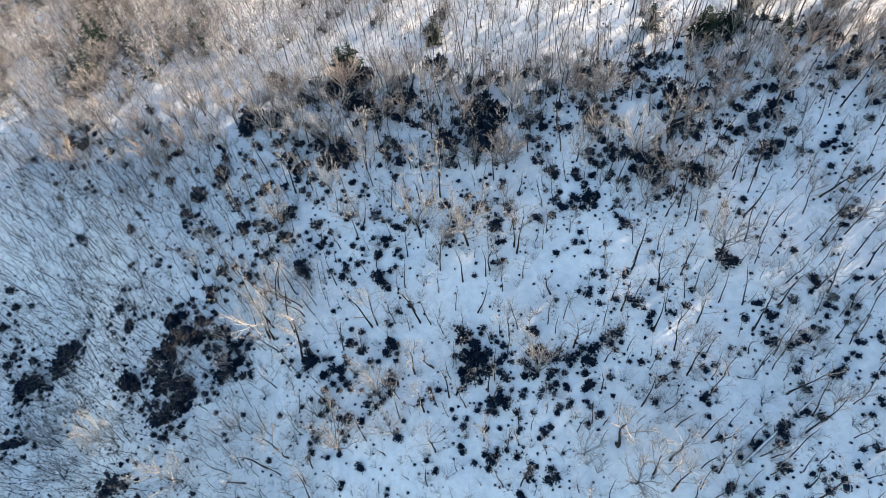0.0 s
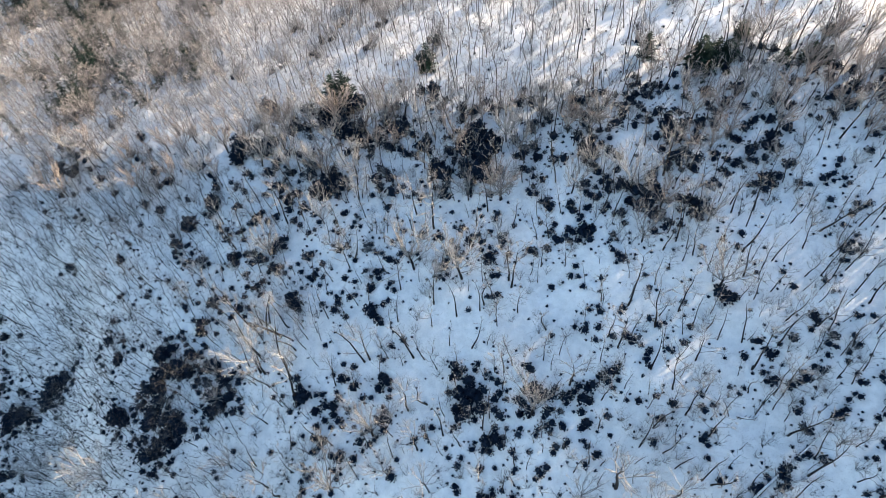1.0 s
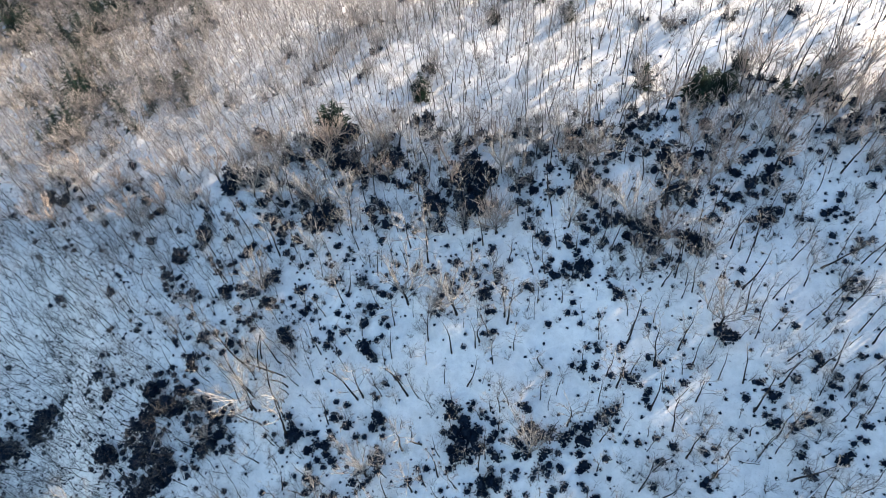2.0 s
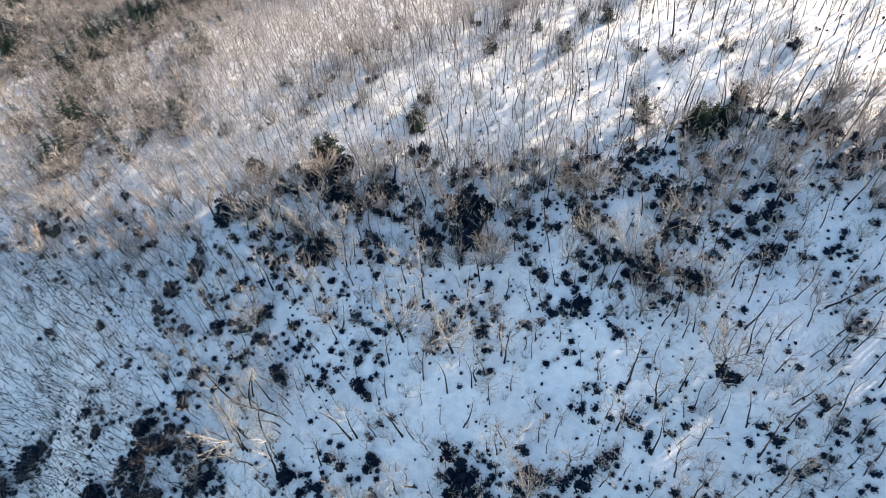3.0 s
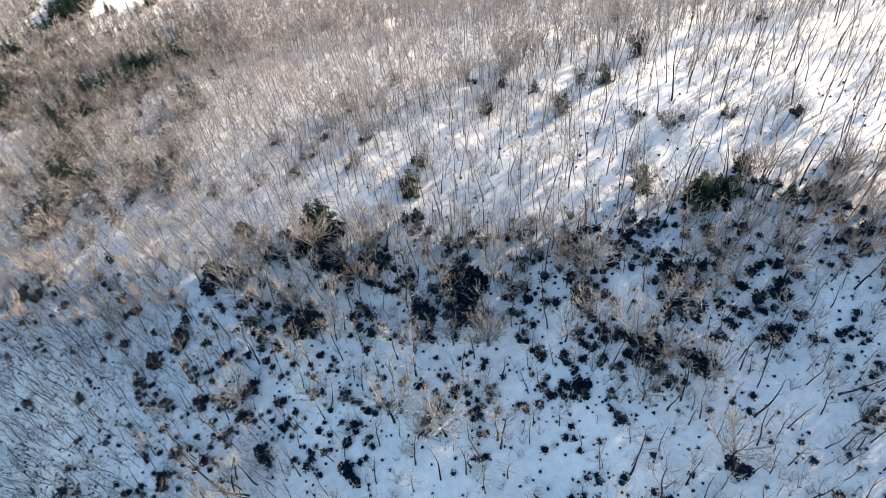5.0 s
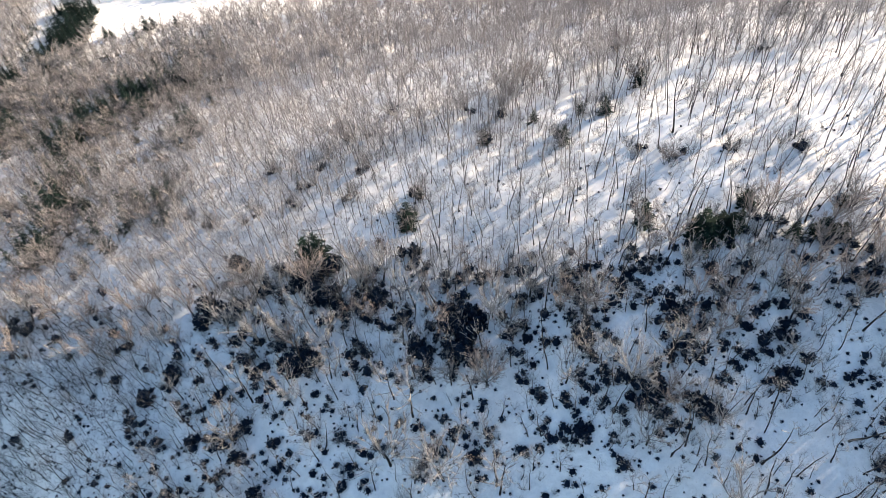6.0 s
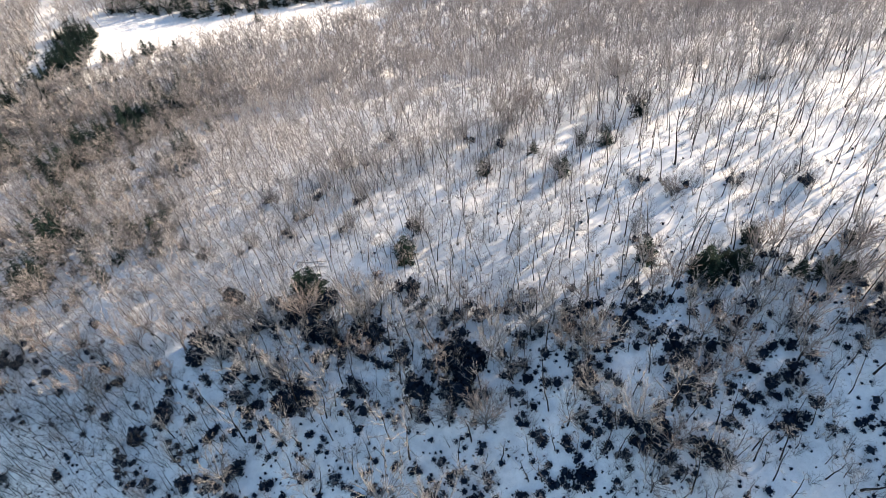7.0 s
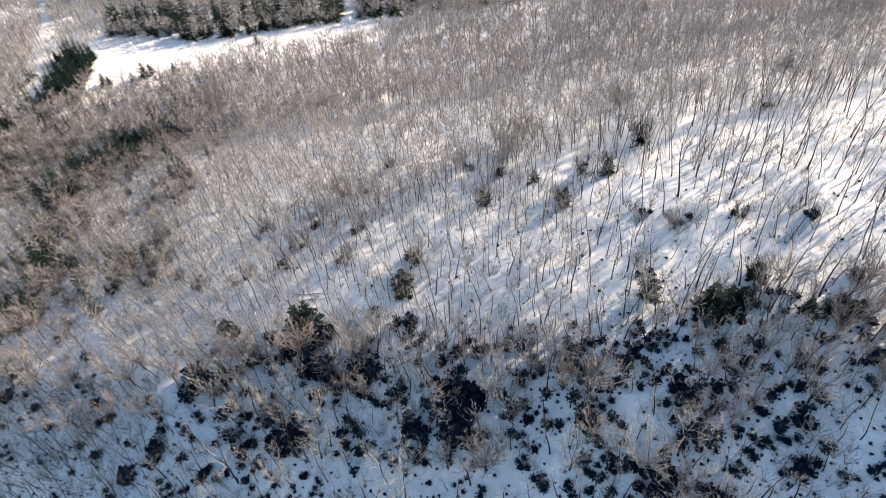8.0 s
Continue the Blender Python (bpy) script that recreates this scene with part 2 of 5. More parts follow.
def branching(rng, shape, p, way, length, r, level, spread, lift, least=0.012):
    """A limb that forks again and again, each fork keeping near the way of the limb before it."""
    steps = (1, 2, 2, 3)[min(level, 3)]
    pts = bent(rng, p, way, length, steps, 0.17, lift)
    end = 0.0 if level == 0 else r * 0.66
    shape.tube(pts, [r + (end - r) * k / steps for k in range(steps + 1)], 4 if r > 0.05 else 3)
    if level == 0:
        for f in (0.25, 0.6)[:1 if least > 0.016 else 2]:
            w = (way.normalized() + Vector((rng.uniform(-1, 1), rng.uniform(-1, 1), rng.uniform(-0.5, 0.9)))).normalized()
            q = pts[0].lerp(pts[1], f)
            shape.sliver(q, q + w * length * rng.uniform(0.5, 0.9), least * 0.85, w.cross(Vector((rng.uniform(-1, 1), rng.uniform(-1, 1), 0.4))).normalized())
        return
    d = (pts[-1] - pts[-2]).normalized()
    for _ in range(2 if rng.random() < 0.55 else 3):
        w = d + Vector((rng.uniform(-1, 1), rng.uniform(-1, 1), rng.uniform(-0.7, 0.8))) * spread
        branching(rng, shape, pts[-1], w, length * rng.uniform(0.58, 0.88), max(end, least), level - 1, spread, lift, least)
    for k in range(1, steps + 1):
        w = d * 0.9 + Vector((rng.uniform(-1, 1), rng.uniform(-1, 1), rng.uniform(-0.5, 0.9))) * spread * 1.4
        branching(rng, shape, pts[k], w, length * rng.uniform(0.45, 0.75), max(r * 0.42, least), max(level - 2, 0), spread, lift, least)


def vase_shapes(seed, height, limbs, rise, spread=0.42, thick=1.0, least=0.012):
    """A bare tree that parts low down into many limbs, which sweep up and outward like a fan."""
    rng = random.Random(seed)
    trunk, crown = Shape(), Shape()
    r0 = 0.014 * height * thick
    stem = bent(rng, Vector((0, 0, -0.5)), Vector((rng.uniform(-0.1, 0.1), rng.uniform(-0.1, 0.1), 1)), 0.3 * height + 0.5, 4, 0.07, 0.02)
    trunk.tube(stem, [r0 * 1.3, r0, r0 * 0.9, r0 * 0.75, r0 * 0.4], 6)
    for k in range(limbs):
        p = stem[1].lerp(stem[4], 0.25 + 0.75 * (k + rng.random()) / limbs)
        turn = 2.4 * k + rng.uniform(-0.5, 0.5)
        way = Vector((math.cos(turn), math.sin(turn), rise * rng.uniform(0.6, 1.7)))
        branching(rng, crown, p, way, 0.25 * height * rng.uniform(0.8, 1.15), r0 * 0.46, 3, spread, 0.05, least)
    return trunk, crown


def forked_shapes(seed, height, first, limbs, rise, reach, spread=0.5, thick=1.0, lean=0.06):
    """A bare tree with one crooked stem and forking limbs along its upper part."""
    rng = random.Random(seed)
    trunk, crown = Shape(), Shape()
    r0 = 0.0125 * height * thick
    axis = Vector((rng.uniform(-lean, lean), rng.uniform(-lean, lean), 1))
    n = 7
    stem = bent(rng, Vector((0, 0, -0.5)), axis, 0.86 * height + 0.5, n, 0.11, 0.04)
    trunk.tube(stem, [r0 * (1.25 if k == 0 else 1) * (1 - 0.78 * k / n) for k in range(n + 1)], 6)
    for k in range(limbs + 2):
        q = min(first + (1 - first) * (k + rng.random() * 0.7) / limbs, 1.0) * n
        b = min(int(q), n - 1)
        p = stem[b].lerp(stem[b + 1], q - b)
        turn = 2.4 * k + rng.uniform(-0.6, 0.6)
        way = Vector((math.cos(turn), math.sin(turn), rise * rng.uniform(0.7, 1.4) + (1.0 if k >= limbs else 0)))
        long = reach * (1.2 - 0.5 * q / n) * rng.uniform(0.75, 1.2)
        branching(rng, crown, p, way, 0.46 * long, max(0.02, r0 * 0.42 * (1.15 - 0.6 * q / n)), 2, spread, 0.04)
    return trunk, crown


def hazy_shapes(seed, height, reach, first, limbs, fine, thin, thick=0.7, lean=0.1, rise=1.0):
    """A bare tree seen from afar: a thin crooked stem under a rounded crown of fine upswept twigs."""
    rng = random.Random(seed)
    trunk, crown = Shape(), Shape()
    r0 = 0.0125 * height * thick
    n = 4
    stem = bent(rng, Vector((0, 0, -0.5)), Vector((rng.uniform(-lean, lean), rng.uniform(-lean, lean), 1)), 0.8 * height + 0.5, n, 0.14, 0.04)
    trunk.tube(stem, [r0 * 1.2, r0, r0 * 0.8, r0 * 0.55, 0.0], 3)
    for k in range(limbs):
        q = (first + (0.95 - first) * (k + rng.random()) / limbs) * n
        b = min(int(q), n - 1)
        p = stem[b].lerp(stem[b + 1], q - b)
        turn = 2.4 * k + rng.uniform(-0.6, 0.6)
        way = Vector((math.cos(turn), math.sin(turn), rise * rng.uniform(0.5, 1.5))).normalized()
        long = reach * rng.uniform(0.75, 1.2) * (1.15 - 0.35 * q / n)
        tip = p + way * long
        crown.tube([p, tip], [max(thin, 0.3 * r0), 0.0], 3)
        for j in range(fine):
            c = p.lerp(tip, 0.2 + 0.8 * (j + rng.random()) / fine)
            w = (way + 1.05 * Vector((rng.uniform(-1, 1), rng.uniform(-1, 1), rng.uniform(-0.5, 1.1)))).normalized()
            crown.sliver(c, c + w * long * rng.uniform(0.35, 0.8), thin * 0.8, w.cross(Vector((rng.uniform(-1, 1), rng.uniform(-1, 1), 0.4))).normalized())
    return trunk, crown


def conifer_shapes(seed, height, width, whorls, arms, sprays, bare=0.08, full=0.28):
    """A spruce: its trunk, and whorls of drooping arms set with needle sprays."""
    rng = random.Random(seed)
    trunk, crown = Shape(), Shape()
    stem = bent(rng, Vector((0, 0, -0.4)), Vector((rng.uniform(-0.03, 0.03), rng.uniform(-0.03, 0.03), 1)), height + 0.4, 4, 0.02)
    r0 = 0.013 * height + 0.01
    trunk.tube(stem, [r0 * 1.2, r0 * 0.85, r0 * 0.6, r0 * 0.3, 0.0], 6)
    for k in range(whorls):
        s = bare + (0.985 - bare) * (k + rng.uniform(-0.25, 0.25)) / whorls
        s = min(max(s, 0.03), 0.985)
        q = s * 4
        b = min(int(q), 3)
        p = stem[b].lerp(stem[b + 1], q - b)
        reach = width * (1 - s) ** 0.75 * rng.uniform(0.6, 1.15) + 0.06 * width
        n = max(4, round(arms * (1 - 0.45 * s)))
        for a in range(n):
            turn = 2 * math.pi * (a + rng.uniform(-0.3, 0.3)) / n + k * 1.1
            out = Vector((math.cos(turn), math.sin(turn), 0))
            long = reach * rng.uniform(0.45, 1.25)
            tip = p + out * long + Vector((0, 0, long * rng.uniform(-0.32, 0.02) + 0.25 * s * long))
            crown.tube([p, tip], [0.02 * (1 - s) + 0.008, 0.0], 3, 1)
            for j in range(sprays):
                f = (j + 0.7 + rng.uniform(-0.3, 0.3)) / sprays
                c = p.lerp(tip, f)
                way_out = 1 if j % 2 else -1
                side = Vector((-out.y, out.x, 0)) * way_out
                way = (out * rng.uniform(0.5, 1.0) + side * rng.uniform(0.25, 0.9) + Vector((0, 0, rng.uniform(-0.35, 0.15)))).normalized()
                ls = long * rng.uniform(0.28, 0.45) * (1.1 - 0.4 * f) + 0.05
                crown.blade(c - way * 0.15 * ls, c + way * ls, ls * full * rng.uniform(0.8, 1.2), way.cross(Vector((0, 0, 1))).normalized())
    return trunk, crown


def evergreen_shapes(seed, height, stems, boughs, leaves):
    """A rounded evergreen bush that reaches one metre out: stems, a dark heart, and boughs that each end in a tuft of leaves."""
    rng = random.Random(seed)
    wood, foliage = Shape(), Shape()
    wood.v = [(0.05 * math.cos(2.1 * s), 0.05 * math.sin(2.1 * s), -0.5) for s in range(3)]
    for k in range(stems):
        turn = 2.4 * k + rng.uniform(-0.6, 0.6)
        wood.v.append((0.55 * math.cos(turn), 0.55 * math.sin(turn), height * rng.uniform(0.4, 0.8)))
        wood.f += [(s, (s + 1) % 3, len(wood.v) - 1) for s in range(3)]
        wood.m += [0, 0, 0]
    foliage.lump(rng, Vector((rng.uniform(-0.1, 0.1), rng.uniform(-0.1, 0.1), -0.1)), 0.58 if boughs > 12 else 0.42, height * 0.72)
    squash = rng.uniform(0.8, 1.0)
    for k in range(boughs):
        turn, up = 2.4 * k + rng.uniform(-0.5, 0.5), rng.uniform(-0.05, 0.98)
        flat = math.sqrt(max(0.0, 1 - up * up))
        reach = rng.uniform(0.45, 0.85) if boughs > 12 else rng.uniform(0.15, 0.5)
        hub = Vector((flat * math.cos(turn) * reach, flat * math.sin(turn) * reach * squash, 0.1 * height + up * height * 0.8 * reach))
        out = Vector((math.cos(turn) * (flat + 0.2), math.sin(turn) * (flat + 0.2), 0.7 * up)).normalized()
        for j in range(leaves):
            way = (out * 0.75 + Vector((rng.gauss(0, 0.6), rng.gauss(0, 0.6), rng.gauss(0, 0.4)))).normalized()
            ls = rng.uniform(0.11, 0.23) * (1.0 if boughs > 12 else 1.5)
            side = way.cross(Vector((rng.uniform(-0.4, 0.4), rng.uniform(-0.4, 0.4), 1))).normalized()
            foliage.blade(hub - way * 0.12, hub + way * ls, ls * rng.uniform(0.22, 0.36), side)
    return wood, foliage


def part(name, shape, mats, parent, label=""):
    ob = new(name, shape.mesh(name, mats))
    ob.parent = parent
    return tagged(ob, label)


def hardwood(seed, label, bark, twig, **kw):
    """One bare tree standing at the origin, to be copied."""
    t, c = (vase_shapes if "first" not in kw else forked_shapes if "reach" in kw else hardwood_shapes)(seed, **kw)
    thing = tagged(new("bare_tree"), label, "tree", "bare trees on the hillside")
    part("trunk", t, [bark], thing)
    part("crown", c, [twig], thing)
    return thing


def conifer(seed, label, **kw):
    t, c = conifer_shapes(seed, **kw)
    thing = tagged(new("spruce_tree"), label, "tree", "spruces in the wood")
    part("trunk", t, [BARK_SHADED], thing)
    part("crown", c, [NEEDLE, BARK_SHADED], thing)
    return thing


def evergreen(seed, name, label, category, group, **kw):
    w, l = evergreen_shapes(seed, **kw)
    thing = tagged(new(name), label, category, group)
    part("branchwork", w, [BARK_SHADED], thing)
    part("foliage", l, [NEEDLE_SHRUB_SHADED], thing)
    return thing


def fallen_log(p, q, r, mat, label, seed):
    """A fallen trunk from p to q (x, y), with snow lying along its back and broken branch stubs."""
    rg = random.Random(seed)
    a = Vector((p[0], p[1], float(ground_z(*p)) + r * 0.8))
    b = Vector((q[0], q[1], float(ground_z(*q)) + r * 1.2))
    thing = tagged(new("fallen_log"), label, "log")
    thing.location = a
    d = b - a
    wood, cap = Shape(), Shape()
    side = d.cross(Vector((0, 0, 1))).normalized()
    pts = [d * t + side * rg.uniform(-0.12, 0.12) + Vector((0, 0, rg.uniform(0, 0.1))) for t in (0, 0.25, 0.5, 0.75, 1)]
    wood.tube(pts, [r, r * 0.9, r * 0.75, r * 0.6, r * 0.3], 6)
    for t in (0.35, 0.55, 0.7, 0.85):
        w = (side * rg.choice((-1, 1)) + d.normalized() * 0.7 + Vector((0, 0, rg.uniform(0.2, 0.9)))).normalized()
        wood.tube([d * t, d * t + w * rg.uniform(0.5, 1.5)], [r * 0.35, 0.0], 4)
    cap.tube([c + Vector((0, 0, r * 0.55)) for c in pts], [r * 0.75, r * 0.7, r * 0.62, r * 0.5, r * 0.25], 6)
    part("trunk", wood, [mat], thing)
    part("snow_cap", cap, [SNOW], thing, "snow lying along the log")
    return thing


def put_away(things):
    for t in things:
        for o in (*t.children_recursive, t):
            bpy.data.objects.remove(o)


def set_out(models, spots, rng, low=0.85, high=1.15, tilt=3.0):
    """Copies of the models at the spots (x, y, size or None)."""
    for x, y, size in spots:
        k = size if size else rng.uniform(low, high)
        m = pose(x, y, float(ground_z(x, y)), rng.uniform(-tilt, tilt), rng.uniform(-tilt, tilt), rng.uniform(0, 360)) @ Matrix.Diagonal((k, k, k, 1))
        made = copy_thing(rng.choice(models), Matrix())
        made.matrix_basis = m


def set_out_tall(models, heights, spots, rng, tilt=3.0, wide=1.0):
    """Copies of the models at the spots (x, y, height), scaled to that height."""
    for x, y, tall in spots:
        n = min(range(len(models)), key=lambda i: abs(heights[i] - tall) + rng.uniform(0, 4))
        k = tall / heights[n]
        w = min(1.7, max(k * wide, 0.5))
        made = copy_thing(models[n], Matrix())
        made.matrix_basis = pose(x, y, float(ground_z(x, y)), rng.uniform(-tilt, tilt), rng.uniform(-tilt, tilt), rng.uniform(0, 360)) @ Matrix.Diagonal((w, w, k, 1))


def scatter(rng, count, box, density, apart, taken):
    """Random spots in box = (x0, x1, y0, y1) where density(x, y) allows, at least apart metres from one another."""
    cell, grid, spots = apart, {}, []
    for x, y in taken:
        grid.setdefault((int(x // cell), int(y // cell)), []).append((x, y))
    for _ in range(count * 40):
        if len(spots) >= count:
            break
        x, y = rng.uniform(box[0], box[1]), rng.uniform(box[2], box[3])
        if rng.random() > density(x, y):
            continue
        i, j = int(x // cell), int(y // cell)
        if any((x - a) ** 2 + (y - b) ** 2 < apart * apart for di in (-1, 0, 1) for dj in (-1, 0, 1) for a, b in grid.get((i + di, j + dj), ())):
            continue
        grid.setdefault((i, j), []).append((x, y))
        spots.append((x, y))
    return spots


def massed(name, label, category, shapes, spots, mats, rng, low, high):
    """Many plants too far off to be told apart, as one mesh."""
    vs, fs, ms, base = [], [], [], 0
    packed = []
    for group in shapes:
        v = np.array([p for s in group for p in s.v])
        f, mm, off = [], [], 0
        for k, s in enumerate(group):
            f += [tuple(i + off for i in face) for face in s.f]
            mm += [k if len(group) > 1 else q for q in s.m]
            off += len(s.v)
        tri = np.array([face if len(face) == 4 else (*face, face[2]) for face in f])
        packed.append((v, tri, np.array(mm)))
    for x, y in spots:
        v, f, mm = rng.choice(packed)
        k, c = rng.uniform(low, high), rng.uniform(0, 2 * math.pi)
        w = np.empty_like(v)
        w[:, 0] = (v[:, 0] * math.cos(c) - v[:, 1] * math.sin(c)) * k + x
        w[:, 1] = (v[:, 0] * math.sin(c) + v[:, 1] * math.cos(c)) * k + y
        w[:, 2] = v[:, 2] * k * rng.uniform(0.92, 1.08) + float(ground_z(x, y))
        vs.append(w)
        fs.append(f + base)
        ms.append(mm)
        base += len(v)
    v, f, mm = np.concatenate(vs), np.concatenate(fs), np.concatenate(ms)
    is_tri = f[:, 2] == f[:, 3]
    sizes = np.where(is_tri, 3, 4)
    starts = np.r_[0, np.cumsum(sizes)[:-1]]
    keep = np.ones(f.shape, bool)
    keep[:, 3] = ~is_tri
    loops = f[keep]
    me = bpy.data.meshes.new(name)
    me.vertices.add(len(v))
    me.vertices.foreach_set("co", v.ravel().astype(np.float32))
    me.loops.add(len(loops))
    me.loops.foreach_set("vertex_index", loops.astype(np.int32))
    me.polygons.add(len(f))
    me.polygons.foreach_set("loop_start", starts.astype(np.int32))
    for m in mats:
        me.materials.append(m)
    me.polygons.foreach_set("material_index", mm.astype(np.int32))
    me.update(calc_edges=True)
    return tagged(new(name, me), label, category, kind="stuff")


def patch(x, y, size, seed=0.0):
    """Slow random patches between 0 and 1."""
    return 0.5 + 0.5 * noise.noise((x / size + seed, y / size - seed, seed))


FIELD = [(-82.5, 171), (-87.4, 192), (-88.5, 205), (-86, 207), (-77.6, 206), (-69, 204.7), (-61, 202), (-52, 202.6), (-42.7, 205.3), (-31.3, 207.8),
         (-19.6, 208.8), (-12, 210), (0, 209), (4, 202), (-18.5, 191), (-42, 189), (-57, 184), (-63, 179), (-71, 176), (-77.5, 172.5)]
GLADES = [[(-130, 232), (-119, 236), (-110, 214), (-124, 212)], [(-109, 222), (-93, 230), (-88, 212), (-89, 197), (-98, 193), (-104, 199)],
          [(-114, 189), (-101, 186), (-95, 176), (-108, 172)]]


def inside(x, y, outline):
    hit = False
    for (xa, ya), (xb, yb) in zip(outline, outline[1:] + outline[:1]):
        if (ya > y) != (yb > y) and x < (xb - xa) * (y - ya) / (yb - ya) + xa:
            hit = not hit
    return hit


def in_clearing(x, y):
    """The open snowfield and the track beside it, beyond the wood."""
    lane = np.interp(y, (160, 172, 186, 197, 210, 245), (-100.6, -96.9, -99.5, -102.4, -106.2, -120))
    return inside(x, y, FIELD) or (-19.5 < x < -14.5 and 200 < y < 240) or (abs(x - lane) < 1.8 and 160 < y < 245)


# ======== bare trees on the near hillside ========
rng = random.Random(11)
TREE = "bare grey-brown hardwood tree on the snowy slope"
near_models = [
    hardwood(1, TREE, BARK_SHADED, TWIG_PALE, height=10.0, first=0.4, limbs=9, rise=0.9, reach=2.9),
    hardwood(2, TREE, BARK_SHADED, TWIG_PALE, height=8.8, first=0.34, limbs=10, rise=0.8, reach=3.0),
    hardwood(3, TREE, BARK_SHADED, TWIG_PALE, height=11.5, first=0.5, limbs=8, rise=1.1, reach=2.7),
    hardwood(4, TREE, BARK_SHADED, TWIG_PALE, height=7.5, first=0.38, limbs=9, rise=1.0, reach=2.6),
    hardwood(8, "nearly branchless bare trunk standing in the snow", BARK_SHADED, TWIG_PALE, height=8.5, first=0.55, limbs=3, rise=1.1, reach=1.3, thick=1.1),
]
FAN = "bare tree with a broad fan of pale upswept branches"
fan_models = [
    hardwood(14, FAN, BARK_SHADED, TWIG_PALE, height=9.5, limbs=9, rise=1.5, thick=1.15, least=0.019),
    hardwood(15, FAN, BARK_SHADED, TWIG_PALE, height=8.5, limbs=10, rise=1.3, thick=1.15, least=0.019),
    hardwood(16, FAN, BARK_SHADED, TWIG_PALE, height=10.5, limbs=9, rise=1.7, thick=1.15, least=0.019),
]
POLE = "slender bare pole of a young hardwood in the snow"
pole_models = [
    hardwood(5, POLE, BARK_SHADED, TWIG_PALE, height=8.5, spread=1.0, first=0.4, limbs=9, rise=1.2, boughs=5, twigs=3, thick=1.2, lean=0.1, fine=5),
    hardwood(6, POLE, BARK_SHADED, TWIG_PALE, height=7.0, spread=1.0, first=0.4, limbs=8, rise=1.0, boughs=5, twigs=3, thick=1.2, lean=0.1, fine=5),
    hardwood(7, POLE, BARK_SHADED, TWIG_PALE, height=10.0, spread=1.1, first=0.5, limbs=8, rise=1.2, boughs=5, twigs=3, thick=1.2, lean=0.12, fine=5),
]

TREES_A = [(-25.7, 42.3, 10), (-4.1, 40.7, 9.4), (-10.9, 41.3, 9.3), (-10.2, 41.4, 8.9), (-19.1, 45.7, 4.6), (-21.1, 38.7, 13.5), (-21.8, 41, 7.8),
           (-7.6, 41.2, 6.2), (-5.4, 34.6, 9.2), (-2.8, 34.9, 8.1), (-22.2, 32.4, 6.8), (-25.6, 36.2, 6.7), (-24.2, 27.3, 8.5), (-25.8, 28.5, 8.8),
           (-27.2, 26.3, 8.4), (-30.5, 24.9, 7.7), (-21.7, 23.8, 6.5), (-3.4, 24.8, 9.1), (-4.5, 29.7, 8), (-15.6, 40.8, 5.2), (2.1, 44.5, 6.8),
           (5.2, 44.5, 5.9), (7.2, 42.2, 5), (10, 43.5, 5.5), (13.3, 41, 7.2), (3.6, 40.4, 6.6), (6.3, 37, 5), (7.4, 36.8, 6.6), (15.2, 34, 8.8),
           (-1.1, 38.8, 5), (12.5, 37.4, 5.6), (20.3, 38.4, 6.4)]
TREES_B = [(21.4, 37, 8.1), (20.3, 34, 5.4), (1.1, 29.3, 6), (-1, 30.8, 6.9), (18.6, 31.8, 6.2), (18.8, 22.3, 14.4), (14.3, 24.6, 5.3),
           (2.9, 25.3, 7.3), (26.1, 38.6, 9.1), (26.7, 31.4, 8.2), (29.9, 34.3, 7.1), (27.5, 28.5, 7.7), (30.1, 30.6, 4.4), (29.5, 26, 7.1),
           (24.3, 25, 5.3), (22.1, 18.9, 9.2), (24.2, 20.1, 10.2), (37.2, 29.2, 6.8), (38.1, 29.1, 7.8), (34.5, 29.8, 4.7), (42.9, 35.4, 6.3),
           (39.9, 36.6, 6.6), (34.8, 24.1, 3.3), (43.6, 22.9, 4.6), (23.8, 16.9, 9.7), (38.5, 34.1, 7.1), (43.7, 29.8, 5.4), (6.4, 53.7, 4.7),
           (9.3, 47.5, 8.3), (9.5, 46.5, 9), (5.8, 45.3, 8.1), (15.1, 51.7, 5.6)]
TREES_C = [(16.6, 47.9, 4.8), (19.3, 53.9, 4.3), (24.1, 44.9, 4.6), (30.5, 45.6, 4.6), (31.8, 45.9, 6.5), (28.9, 45, 3.4), (30, 56, 8.7),
           (33.5, 56.4, 6.4), (34.4, 54.3, 5.1), (35.4, 46.9, 3.3), (37.1, 45.1, 7.8), (43.2, 47.5, 5.2), (46.2, 46.2, 8.5), (43.9, 44.4, 5.4),
           (43.2, 41.2, 5.1), (44.7, 40.8, 6), (39.1, 40, 4.8), (47.4, 41, 5.9), (-11.6, 54.6, 6.4), (-12.4, 53.6, 6.1), (-10.8, 63.5, 7.7),
           (-8.3, 57.7, 4.1), (-6.7, 61.5, 3.9), (-2.3, 59.1, 7.9), (0, 56.8, 9.3), (-1, 56.4, 4.6), (-5.3, 49.4, 6.2), (-15, 52.5, 4.9),
           (-23.3, 66.9, 5.7), (13.6, 48.4, 5.4), (2.1, 51.3, 5.5), (13.4, 62.8, 4.6)]
TREES_D = [(-33, 53.7, 5.9), (-26.3, 56.1, 6), (-37.3, 53.6, 5.8), (-32.8, 65.2, 6.1)]
TREES = TREES_A + TREES_B + TREES_C + TREES_D
